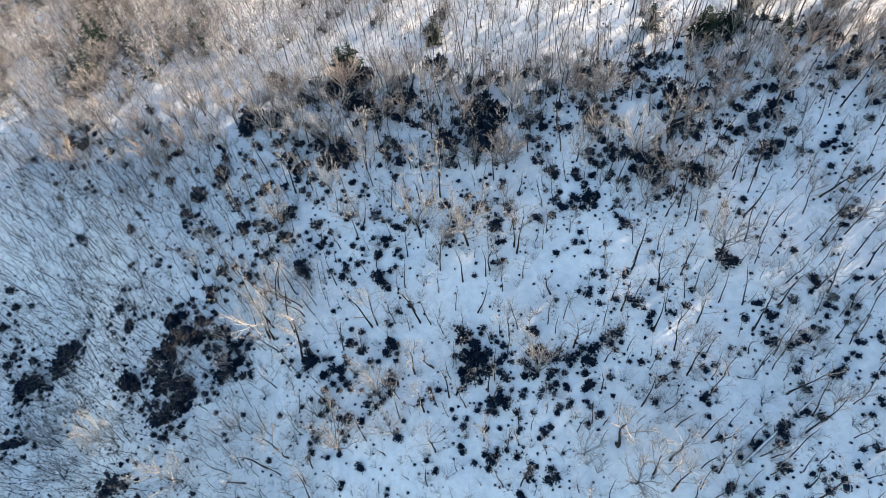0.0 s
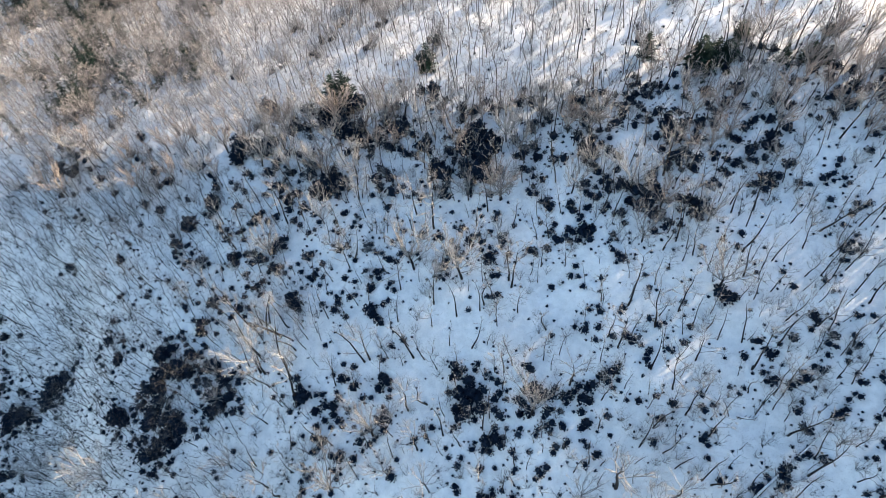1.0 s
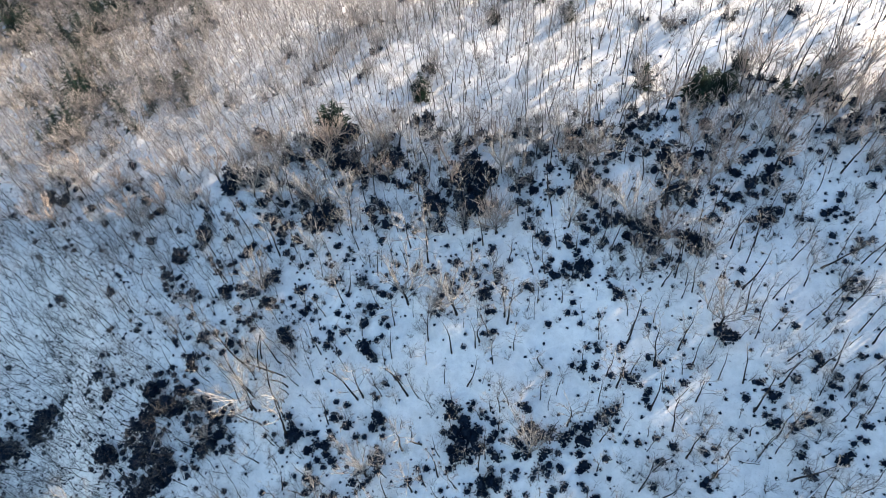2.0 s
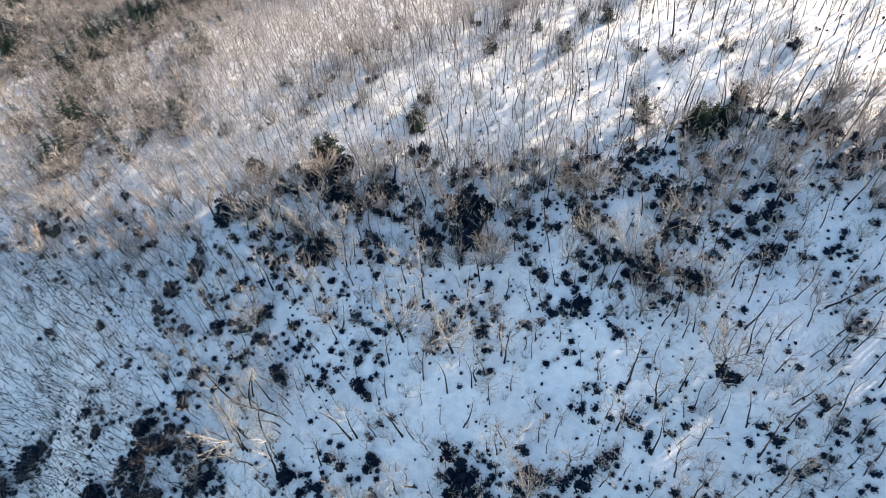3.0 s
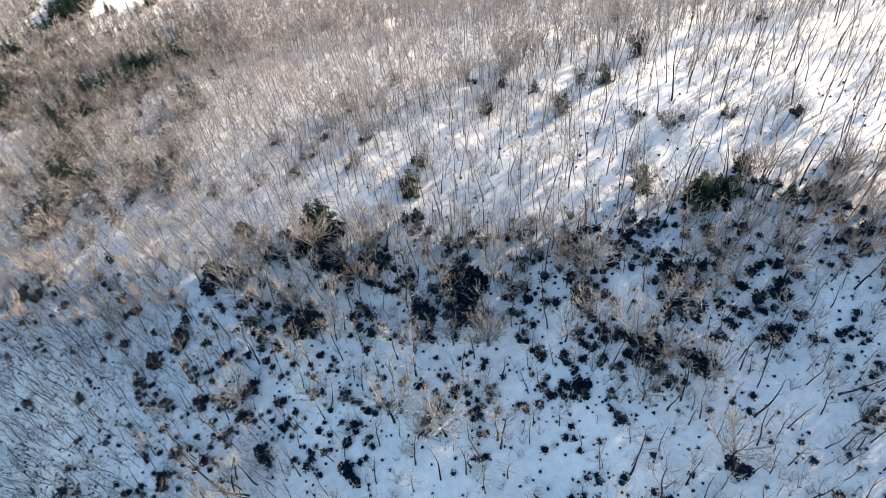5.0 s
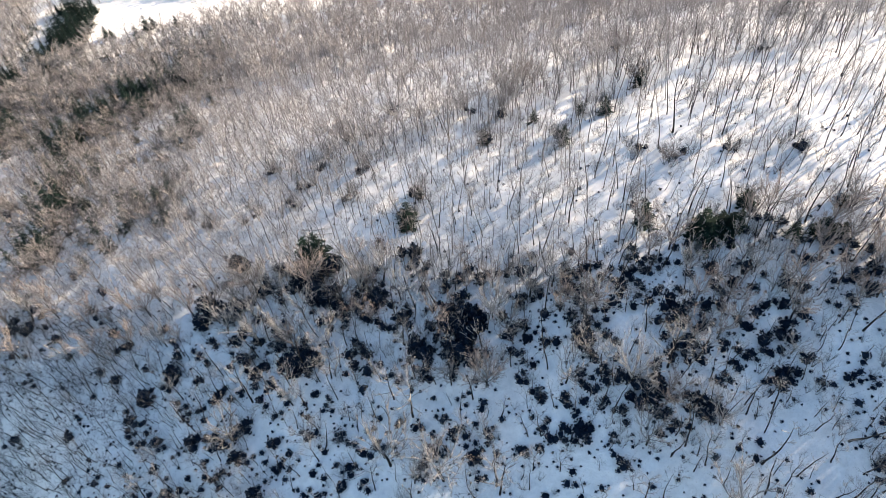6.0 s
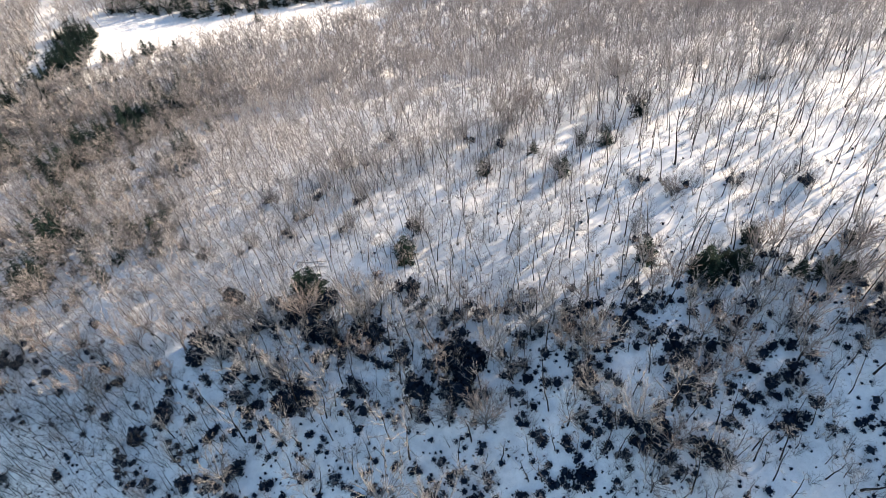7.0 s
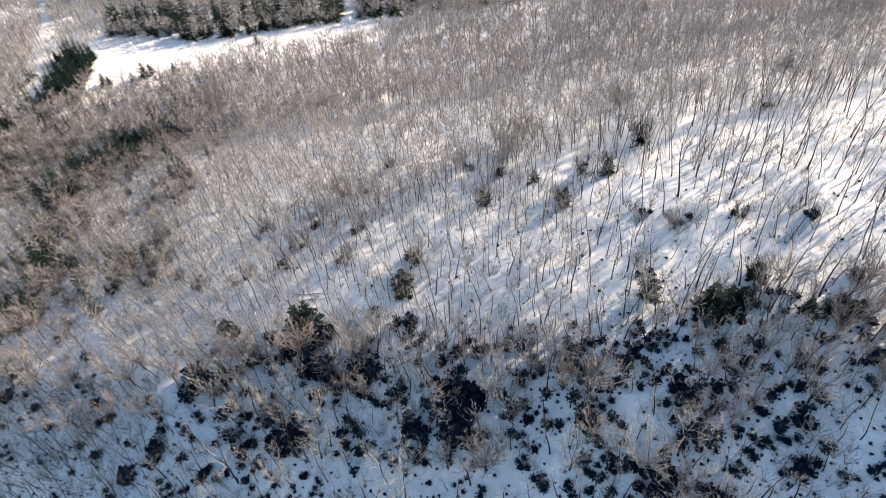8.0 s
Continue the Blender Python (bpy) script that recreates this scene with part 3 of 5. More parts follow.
TREES_CREST = [(51.7, 91.9), (54.1, 84.2), (63.6, 92.9), (47.7, 82.9), (57.9, 91.7), (44.1, 94.9), (50.3, 71.0), (47.4, 73.4), (51.7, 74.5), (51.9, 69.1),
               (37.5, 75.0), (35.1, 72.5), (39.4, 75.8), (40.3, 91.0), (46.4, 88.7), (32.0, 72.4), (22.9, 78.1), (19.7, 80.8), (17.2, 84.6), (14.3, 86.6),
               (10.7, 75.2), (5.2, 83.0), (30.4, 79.7)]
FANS_A = [(-26.3, 42.5, 10.9), (-10.4, 32.3, 9.3), (-16.6, 27, 11.6), (-31.2, 31.4, 6.9), (-40.7, 26.6, 11.7), (-51.9, 32.5, 10.3),
          (-61.8, 39.7, 4.5), (-8.6, 27.5, 6.3), (10, 31.3, 9.4), (29.7, 31.7, 4.1), (41.6, 30, 2.5), (-33.3, 44, 4.9), (-33, 39.9, 4.6),
          (-7.8, 33.7, 4.8), (14.9, 22, 6.5), (20.1, 18.3, 8), (-67.7, 37.2, 7.6), (-65.9, 31.5, 7.4), (41.8, 23.2, 5), (-62.5, 83.8, 8),
          (-53.4, 74.9, 5.9), (3.2, 49, 10.9), (5.1, 59.5, 5.9), (9.7, 58.6, 7), (26.3, 48.9, 7), (26.1, 55.2, 8.3), (-3.2, 51.8, 10.5),
          (-13.9, 56.3, 5.5), (-16.1, 61.1, 6.6), (-24.6, 58.3, 8.2), (-16.6, 69.5, 7.5), (-11, 67.6, 6.9)]
FANS_B = [(0.5, 65.1, 5.2), (0.3, 59.8, 5.5), (8.7, 52.8, 5.6), (18.7, 56.7, 6.8), (33.7, 41.5, 9), (43.4, 55.6, 4.1), (51.7, 52.7, 3.2),
          (-36.1, 73.1, 5.5), (-44.6, 72.5, 5), (-0.3, 49.3, 5.7), (-36.2, 58.1, 4.4), (-10.2, 63.8, 5.6), (21.6, 59.7, 5.3), (34.1, 49.4, 6.2),
          (-6.6, 74.3, 8.7), (-3.2, 75.9, 8.5), (-21.3, 78.6, 6.9), (-18.5, 77, 8.3), (-25.5, 77.5, 7), (-22.5, 74.7, 7.7), (-21.3, 70.4, 8.1),
          (-18, 70.6, 6.7), (-26.4, 73, 7.4), (11.2, 66.5, 7.3), (12, 67.7, 6), (12.9, 64, 6.9), (-14.8, 72.9, 6.9), (22.1, 64.1, 5.4),
          (23.8, 64.4, 7.4), (41.6, 67.5, 4.9), (42.5, 65.5, 5.5), (45.2, 66.2, 4.7)]
FANS_C = [(43.4, 62.7, 5.4), (38.4, 65.4, 5.2), (35.1, 67.1, 5.4), (16.3, 68.4, 6.9), (19.1, 69.2, 7.7), (-0.7, 72.1, 7.2), (5.3, 72.5, 7.1)]
FANS = FANS_A + FANS_B + FANS_C


def near_wood(x, y):
    d = belt_y(x) - y
    if d < -3:
        return 0
    return 1.0 if d < 16 else (0.7 if x > 25 else 0.5)


def left_wood(x, y):
    d = belt_y(x) - y
    return 0 if d < (13 if x > -36 else 3) else min(1, max(0.0, (-18 - x) / 32.0))


marked = [(x, y) for x, y, tall in TREES] + TREES_CREST
fan_places = [(x, y) for x, y, tall in FANS]
set_out_tall(near_models, (10.0, 8.8, 11.5, 7.5, 8.5), TREES, rng, wide=1.25)
set_out(near_models, [(x, y, None) for x, y in TREES_CREST], rng, 0.7, 1.05)
set_out_tall(fan_models, (9.5, 8.5, 10.5), FANS, rng, 6)


def belt_fan(x, y):
    d = belt_y(x) - y
    if x > 30:
        return 0.8 if -3 < d < 14 else 0
    return (0.9 if x < -32 else 0.4 if x > 12 else 1.0) if -2 < d < 9 else 0


BROWN_FAN = "bare tree with many upswept brown limbs on the crest"
dark_fans = [
    hardwood(17, BROWN_FAN, BARK_SHADED, TWIG_RED, height=8.0, limbs=11, rise=1.5, thick=1.3, least=0.019),
    hardwood(18, BROWN_FAN, BARK_SHADED, TWIG_RED, height=7.0, limbs=11, rise=1.2, thick=1.3, least=0.019),
]
CREST_FANS = [(-9.3, 74.7), (-5.4, 75.3), (9.4, 58.5), (-22.7, 79.5), (29.2, 52.7), (22.1, 64.9), (-15.7, 68.7)]
set_out(dark_fans, [(x, y, None) for x, y in CREST_FANS], rng, 0.8, 1.15)
BROWN_BRUSH = [(41.4, 124.8, 5.5), (40.3, 127.4, 4.5), (43.2, 126.0, 5.0), (20.4, 117.3, 6.0), (22.6, 118.5, 6.5), (18.6, 119.8, 5.5), (24.0, 116.4, 5.0),
               (-9.9, 111.2, 4.5), (-12.2, 112.9, 4.5), (38.1, 85.2, 4.0), (40.0, 108.6, 5.5)]
set_out_tall(dark_fans, (8.0, 7.0), BROWN_BRUSH, rng, 5, 1.1)
fan_spots = scatter(rng, 62, (-72, 78, 46, 100), belt_fan, 2.2, fan_places + CREST_FANS)
fan_spots += scatter(rng, 30, (50, 82, 52, 78), belt_fan, 1.9, fan_places + fan_spots)
massed("crest_fans", "bare trees with upswept brown limbs crowding the crest", "woodland",
       [vase_shapes(k, height=hh, limbs=9, rise=ri, thick=1.2, least=0.019) for k, hh, ri in ((94, 9.0, 1.5), (95, 8.0, 1.2), (96, 7.0, 1.4))],
       fan_spots, [BARK_SHADED, TWIG_RED], rng, 0.6, 0.95)
spots = scatter(rng, 30, (-32, 72, 5, 82), near_wood, 2.2, marked + fan_places + fan_spots)
set_out(near_models, [(x, y, None) for x, y in spots], rng, 0.6, 1.0)
lean_spots = scatter(rng, 36, (20, 56, 14, 52), near_wood, 2.4, marked + fan_places + fan_spots + spots)
set_out(near_models[2:], [(x, y, None) for x, y in lean_spots], rng, 0.6, 0.95, 9)
# Trees added at the right edge to break the sun into streaks.
streak_spots = scatter(rng, 22, (50, 84, 30, 68), near_wood, 2.2, marked + fan_places + fan_spots + spots)
massed("edge_wood", "bare grey-brown hardwoods added beside the shaded slope to streak the sunlight", "woodland",
       [forked_shapes(k, height=hh, first=0.4, limbs=9, rise=1.0, reach=2.8) for k, hh in ((97, 10.0), (98, 8.5))],
       streak_spots, [BARK_SHADED, TWIG_PALE], rng, 0.7, 1.05)
# Unseen trees, added right of the view to keep sun off the slope.
shading_spots = scatter(rng, 200, (50, 84, -15, 48), lambda x, y: 1.0 if x > 51 + 0.2 * (y - 15) else 0, 1.8, streak_spots)
shading_spots += scatter(rng, 300, (58, 150, -20, 78), lambda x, y: 1.0 if y < belt_y(x) + 8 and x > 53 + 0.28 * (y - 15) else 0, 2.2, streak_spots + shading_spots)
massed("flank_wood", "bare hardwoods added out of view to shade the slope", "woodland",
       [hardwood_shapes(k, height=hh, spread=2.2, first=0.2, limbs=12, rise=1.1, boughs=4, twigs=0, thin=0.04, thick=1.2, lean=0.1, sides=4, fine=6) for k, hh in ((67, 9.0), (68, 10.5), (69, 8.0))],
       shading_spots, [BARK_SHADED, TWIG_RED], rng, 0.8, 1.1)
young_spots = scatter(rng, 950, (-34, 72, 5, 84), near_wood, 1.2, marked + fan_places + fan_spots + spots)
massed("young_wood", "small bare saplings with pale twigs scattered over shaded snow", "saplings",
       [hardwood_shapes(k, height=hh, spread=sp, first=0.3, limbs=7, rise=ri, boughs=3, twigs=0, thin=0.016, thick=1.1, lean=0.14, sides=4, fine=6)
        for k, hh, sp, ri in ((64, 6.0, 1.1, 1.0), (65, 7.5, 1.0, 1.2), (66, 5.0, 1.2, 1.3))],
       young_spots, [BARK_SHADED, TWIG_PALE], rng, 0.45, 1.05)
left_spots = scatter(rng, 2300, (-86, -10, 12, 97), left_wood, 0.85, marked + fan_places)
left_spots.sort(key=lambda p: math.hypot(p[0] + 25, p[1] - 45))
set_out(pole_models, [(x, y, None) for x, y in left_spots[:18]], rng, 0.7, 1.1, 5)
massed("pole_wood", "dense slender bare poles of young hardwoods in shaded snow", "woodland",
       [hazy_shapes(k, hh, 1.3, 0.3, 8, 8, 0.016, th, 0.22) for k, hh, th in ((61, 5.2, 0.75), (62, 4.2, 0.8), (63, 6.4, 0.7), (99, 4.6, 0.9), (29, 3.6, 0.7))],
       left_spots[18:], [BARK_SHADED, TWIG_DARK], rng, 0.7, 1.1)


def brush_shapes(seed, height, width, stems, fine):
    """A low bare bush: thin stems fanning from the snow, with fine twigs."""
    rg = random.Random(seed)
    wood, twig = Shape(), Shape()
    for k in range(stems):
        turn = 2.4 * k + rg.uniform(-0.5, 0.5)
        tip = Vector((math.cos(turn) * width * rg.uniform(0.3, 1), math.sin(turn) * width * rg.uniform(0.3, 1), height * rg.uniform(0.6, 1)))
        wood.tube([Vector((0, 0, -0.2)), tip], [0.02, 0.0], 3)
        for j in range(fine):
            c = tip * rg.uniform(0.35, 1)
            way = (tip.normalized() + Vector((rg.uniform(-1, 1), rg.uniform(-1, 1), rg.uniform(-0.4, 0.6)))).normalized()
            twig.sliver(c, c + way * height * rg.uniform(0.25, 0.6), 0.013, way.cross(Vector((rg.uniform(-1, 1), rg.uniform(-1, 1), 0.4))).normalized())
    return wood, twig


def brush_land(x, y):
    d = belt_y(x) - y
    if d < 0:
        return 0 if d < -34 or x < -45 else 0.2
    near_clump = max([max(0, 1.2 - math.hypot(x - a, y - c) / (1.3 * r)) for a, c, r in BIG_CLUMPS])
    return min(1, 0.07 + max(0, patch(x, y, 9, 2.0) * 2.0 - 1.0) + (0.35 if d < 16 else 0) + near_clump)


BIG_CLUMPS = [(29.8, 52.9, 2.8), (32.5, 50.8, 2.5), (41.4, 52.2, 2.6), (5.1, 64.9, 2.9), (7.2, 62.1, 2.6), (-15.3, 68.1, 3.0), (-26.9, 75.3, 3.2), (-14.4, 79.0, 3.0)]
brush_spots = scatter(rng, 2000, (-75, 80, 5, 112), brush_land, 0.8, [])
massed("bare_brush", "low bare bushes with fine grey twigs standing in the snow", "brush",
       [brush_shapes(k, hh, ww, 8, 9) for k, hh, ww in ((71, 1.8, 0.9), (72, 1.3, 0.8), (73, 2.4, 1.0))],
       brush_spots, [BARK_SHADED, TWIG_PALE], rng, 0.6, 1.3)

# ======== tall evergreen thickets ========
THICKET = "tall dark evergreen thicket growing out of the snow"
thickets = [evergreen(k, "evergreen_thicket", THICKET, "bush", "tall evergreen thickets", height=hh, stems=7, boughs=64, leaves=9)
            for k, hh in ((51, 1.5), (52, 1.9), (53, 1.2))]
# x, y and the reach of each dark clump
DARK_A = [(1.2, 38.6, 0.7), (1.5, 37.5, 0.8), (2.9, 36.4, 0.8), (3.1, 35.2, 0.9), (11, 34.3, 0.8), (19.2, 51.4, 0.7), (1.6, 35.2, 1),
          (3.8, 34.2, 0.9), (19.8, 50.9, 0.7), (11.9, 33.3, 0.7), (2.3, 34, 0.8), (10.8, 32.8, 0.7), (4, 32.9, 0.8), (2.5, 32.8, 0.8),
          (1.1, 33.4, 0.8), (10, 31.7, 0.7), (1.4, 32.4, 0.8), (7.6, 61.6, 0.8), (16.6, 31.9, 0.8), (-8.5, 45.8, 0.7), (1.8, 61.4, 0.7),
          (6.6, 62.7, 1.1), (5.5, 29.4, 0.8), (4.4, 29.2, 0.8), (-9.3, 46.7, 0.7), (-8, 38.4, 0.7), (5.5, 63.6, 0.8), (-9.8, 47.6, 0.9),
          (-9.4, 50.5, 0.7), (-8.6, 39.1, 0.7), (7.5, 64, 1.1), (16.6, 29.5, 0.7)]
DARK_B = [(2, 63.7, 0.7), (-9.1, 37.8, 0.7), (25.6, 53.8, 0.7), (8.4, 65.3, 1), (26.5, 52.9, 0.9), (1.3, 64.6, 0.7), (9.3, 65.8, 0.8),
          (6.5, 65.9, 1.1), (-8.5, 34.4, 0.7), (25.7, 55.8, 0.7), (21.8, 60.9, 0.8), (26.6, 55, 0.9), (21.5, 61.7, 0.8), (28, 51.8, 0.7),
          (27.9, 53.1, 0.9), (-9.3, 33.8, 0.7), (27.4, 54.6, 0.9), (5.1, 67.2, 0.8), (8.6, 67.4, 0.7), (7.5, 67.7, 0.8), (-12.6, 38.3, 0.7),
          (5.6, 68.2, 0.7), (28.5, 55, 0.9), (29, 53.8, 0.9), (-14.2, 39.5, 0.7), (3.7, 23, 0.7), (32.6, 50.8, 0.7), (32.3, 52.5, 0.7),
          (-15.6, 36.5, 0.7), (33.1, 51.9, 0.8), (33.7, 40.8, 0.9), (33.9, 51.2, 0.8)]
DARK_C = [(34.4, 40.1, 0.9), (-18.2, 36.3, 0.7), (-15.4, 30.3, 0.7), (-17.4, 32.6, 0.7), (-3.7, 72.5, 0.8), (-13, 66.1, 0.8), (-20.1, 38.4, 1.1),
          (-20.9, 50.8, 1), (-21.5, 51.6, 0.8), (-14.3, 66.8, 0.8), (-15.5, 66.1, 0.8), (-16.9, 66.2, 0.8), (-24, 56.1, 0.8), (1.4, 79.1, 0.7),
          (-23.7, 59.2, 0.8), (-11.7, 74.2, 0.9), (41.8, 53.5, 0.8), (-13.3, 75, 1), (-26.3, 57.9, 0.8), (-13, 76.4, 1.1), (-29.8, 51.8, 0.7),
          (-10.3, 79.7, 0.9), (-11.1, 79.5, 1.1), (-12.4, 79, 1.2), (-31.1, 40.2, 0.8), (-27, 64.4, 0.8), (-15.1, 78.6, 0.8), (-32.1, 42.4, 0.8),
          (-30.8, 59.1, 0.8), (-32.4, 39.3, 0.8), (-14.5, 80.4, 0.8), (-33.9, 44.7, 1.2)]
DARK_D = [(-33.8, 38.8, 0.9), (-33.8, 53.2, 0.9), (-34.1, 40.8, 1), (-34.5, 39, 0.8), (-35.7, 50.7, 0.8), (-36, 50, 0.7), (-25.7, 75.1, 0.7),
          (-25.3, 76.9, 0.7), (-37.5, 46.7, 0.9), (-37.9, 44.5, 1.2), (-36.5, 60.1, 0.8), (-27.7, 76.5, 0.8), (-39.4, 45.5, 1.2), (-39, 37, 1.2),
          (-34.7, 68.3, 0.7), (-39.9, 38.7, 1.2), (-40.5, 48, 0.9), (-30.6, 75.6, 0.8), (-41.1, 45, 1.4), (-41.1, 37.1, 1), (-40.9, 35.6, 0.9),
          (-42, 47.3, 1.3), (-41.6, 38.7, 1.1), (-30.5, 78.2, 0.9), (-38.4, 65.9, 0.9), (-43, 43.9, 1.3), (-25.6, 84.4, 0.7), (-43, 41.7, 0.9),
          (-39, 66.8, 0.9), (-39.4, 66, 0.7), (-42.7, 35.8, 1), (-40.9, 63.7, 0.8)]
DARK_E = [(-43.9, 40.2, 1.2), (-43.1, 34.7, 0.9), (-44.5, 43.3, 1.1), (-26.8, 85.7, 0.7), (-44.2, 38.7, 1.2), (-44.8, 34.6, 1.1), (-49.1, 40.1, 1.1),
          (-49.7, 41.3, 0.9), (-50.2, 48.5, 0.9), (-50.6, 40.8, 1.4), (-52.5, 51.9, 0.8), (-50.6, 63.2, 0.7), (-50.4, 27.1, 0.8), (-52.8, 27.2, 1.3),
          (-55, 27, 0.9), (-63.4, 50.6, 0.8), (-64.7, 50.3, 1.2), (-62.1, 66, 0.8), (-65.8, 49.6, 1.4), (-67.1, 48.6, 1.2), (-67.6, 47.4, 1),
          (-72.1, 46.7, 1.2), (-73.3, 50.3, 0.7), (-73.8, 46.5, 1.6), (-74.2, 38.3, 0.7), (-75.7, 46.4, 1.2), (-75.9, 38.1, 1), (-76.3, 45.3, 0.9),
          (-76.7, 59, 0.8), (-77.8, 52, 0.7), (-78.5, 38.2, 0.8), (-78.8, 50.4, 0.8)]
DARK_F = [(-77.7, 61.6, 0.8), (-80.2, 56.8, 0.8)]
DARK = DARK_A + DARK_B + DARK_C + DARK_D + DARK_E + DARK_F
set_out(thickets, [(x, y, 1.4 * r) for x, y, r in DARK if belt_y(x) - y > 14], rng, tilt=6)
crest_dark = [(x, y, r) for x, y, r in DARK if belt_y(x) - y <= 14]
set_out_tall(thickets, (1.5, 1.9, 1.2), [(x, y, 3.0 * r + 0.8) for x, y, r in crest_dark], rng, 6, 0.85)
beside = [(x + r * rng.uniform(-1.1, 1.1), y + r * rng.uniform(-1.1, 1.1), 2.0 * r + 0.4) for x, y, r in crest_dark for _ in (0, 1) if r > (0.75 if x > 12 else 0.6)]
set_out_tall(thickets, (1.5, 1.9, 1.2), beside, rng, 8, 0.85)

# dark evergreen clumps on the sunlit slope
SLOPE_DARK = [(33.8, 102.6), (39.1, 85.9), (34.9, 89.2), (25.7, 96.5), (14.5, 101.3), (11.7, 113.6), (2.5, 90.5), (0.6, 86.2), (-6.1, 100.8), (-14.5, 105.4),
              (-16.3, 99.8), (-46.3, 112.8), (-23.7, 107.7), (-6.1, 112.2), (-2.5, 118.9), (41.1, 111.1), (61.1, 111.4), (45.7, 85.5), (44.6, 75.4), (42.5, 128.0),
              (-64.6, 99.0), (-57.2, 90.7), (-77.0, 112.8), (-38.2, 98.9), (-33.2, 95.3), (-25.0, 94.6), (-18.2, 95.0), (-9.5, 93.6), (20.0, 114.8), (30.4, 103.7),
              (-10.2, 112.1), (17.1, 107.7), (53.6, 82.8), (55.2, 73.1), (33.1, 79.1), (-57.9, 120.0), (-69.2, 131.9), (-70.2, 118.4)]
set_out(thickets, [(x, y, rng.uniform(0.5, 0.95)) for x, y in SLOPE_DARK], rng, tilt=6)
massed("slope_brush", "tangled grey-brown brush round dark evergreens on sunlit snow", "brush",
       [brush_shapes(k, hh, ww, 9, 12) for k, hh, ww in ((74, 2.6, 1.2), (75, 2.0, 1.3), (76, 3.2, 1.1))],
       [(x + rng.uniform(-1.8, 1.8), y + rng.uniform(-1.8, 1.8)) for x, y in SLOPE_DARK for _ in range(6)], [BARK_SHADED, TWIG_DARK], rng, 0.6, 1.3)


def belt_bush(x, y):
    d = belt_y(x) - y
    side = 0.5 if x > 18 else (1.5 if -29 < x < -4 else 0.6 if x >= -4 else 0.2)
    return side * max(0, patch(x, y, 6, 3.0) * 3.4 - 1.35) * (1.0 if 0 < d < (16 if x > 30 else 9) else (0.5 if -2.5 < d < 15 else 0))


belt_spots = scatter(rng, 400, (-75, 78, 48, 100), belt_bush, 0.75, [(x, y) for x, y, r in DARK])
massed("crest_thicket", "dark evergreen thicket along the shaded foot of the crest", "bushes",
       [evergreen_shapes(k, hh, 3, 30, 7) for k, hh in ((54, 1.4), (55, 2.0), (56, 1.1))],
       belt_spots + [(x + rng.uniform(-1.6, 1.6), y + rng.uniform(-1.6, 1.6)) for x, y in SLOPE_DARK], [BARK_SHADED, NEEDLE_SHRUB_SHADED], rng, 0.6, 1.3)

# ======== spruces ========
SPRUCE = "dark green spruce tree standing among bare trees"
spruces = [
    conifer(21, SPRUCE, height=7.0, width=1.7, whorls=15, arms=8, sprays=7, full=0.34),
    conifer(22, SPRUCE, height=5.5, width=1.5, whorls=13, arms=8, sprays=7, full=0.34),
    conifer(23, SPRUCE, height=8.5, width=1.8, whorls=16, arms=8, sprays=7, full=0.34),
]


def bank_edge(x):
    """The foot of the spruce bank behind the snowfield."""
    return float(np.interp(x, (-90, -77.6, -69, -61, -52, -42.7, -31, -12, 10, 34), (209, 207.5, 206, 203.5, 204, 207, 209.5, 211.5, 212, 209)))


# x, y and height
SPRUCES_A = [(-12.5, 80.9, 6.8), (-14.3, 81.5, 6.4), (-13.3, 80.3, 4.6), (0.5, 84.4, 3.6), (31.9, 75.5, 3.9), (38.2, 71.7, 4.9), (37.6, 71.9, 4),
             (40, 71.6, 4.1), (40.9, 71.5, 3.7), (38.7, 70.7, 4.4), (41.8, 71.7, 3.5), (42.8, 72.3, 3.1), (44.2, 75, 2.9), (44.8, 74.8, 2.5),
             (47.9, 68.9, 3.1), (50.8, 69, 3.1), (51.5, 69, 3), (52.3, 68.4, 2.5), (53.1, 68.1, 2.7), (54.9, 72.1, 1.9), (74, 129.8, 4),
             (32.9, 100.3, 3.5), (29.5, 102.2, 2.4), (25.2, 94.9, 3.4), (13.6, 99.8, 3.1), (2.5, 90.1, 2), (0.7, 84.8, 4.6), (86.9, 162.1, 2),
             (65.3, 187, 3.1), (90.4, 142.4, 2), (22, 102.2, 2.3), (40.3, 107.5, 3.5)]
SPRUCES_B = [(-69.4, 163, 3.4), (-63.4, 150.3, 4.9), (-62, 150.5, 4.7), (-68, 152.9, 3.6), (-66.1, 151, 3.6), (-58.3, 144.5, 3.5),
             (-57.9, 147.5, 3.3), (-55, 154.7, 3.9), (-52.9, 152.3, 4.4), (-51.8, 153.3, 3.4), (-77.9, 147, 3.8), (-76.5, 145.5, 3.1),
             (-79.5, 148.8, 3.1), (-72.8, 149.3, 3.2), (-70.7, 148, 3.4), (-99, 162.8, 3.9), (-98.9, 160, 4.3), (-95.8, 160.3, 3.2),
             (-95.2, 172, 3.9), (-96.7, 171.4, 3.5), (-92.5, 171.1, 3.9), (-72.4, 134.1, 3), (-75.7, 138.7, 2.5), (-53.5, 132.9, 2.3),
             (-43.9, 128.3, 2.2), (-76.3, 134.1, 2.4), (-72.3, 180.7, 3.9), (-70.4, 183.8, 4.7), (-69, 185.6, 3.2), (-81.2, 182.3, 3.5),
             (-79.7, 182.1, 2.9), (-62.7, 185.1, 3.3)]
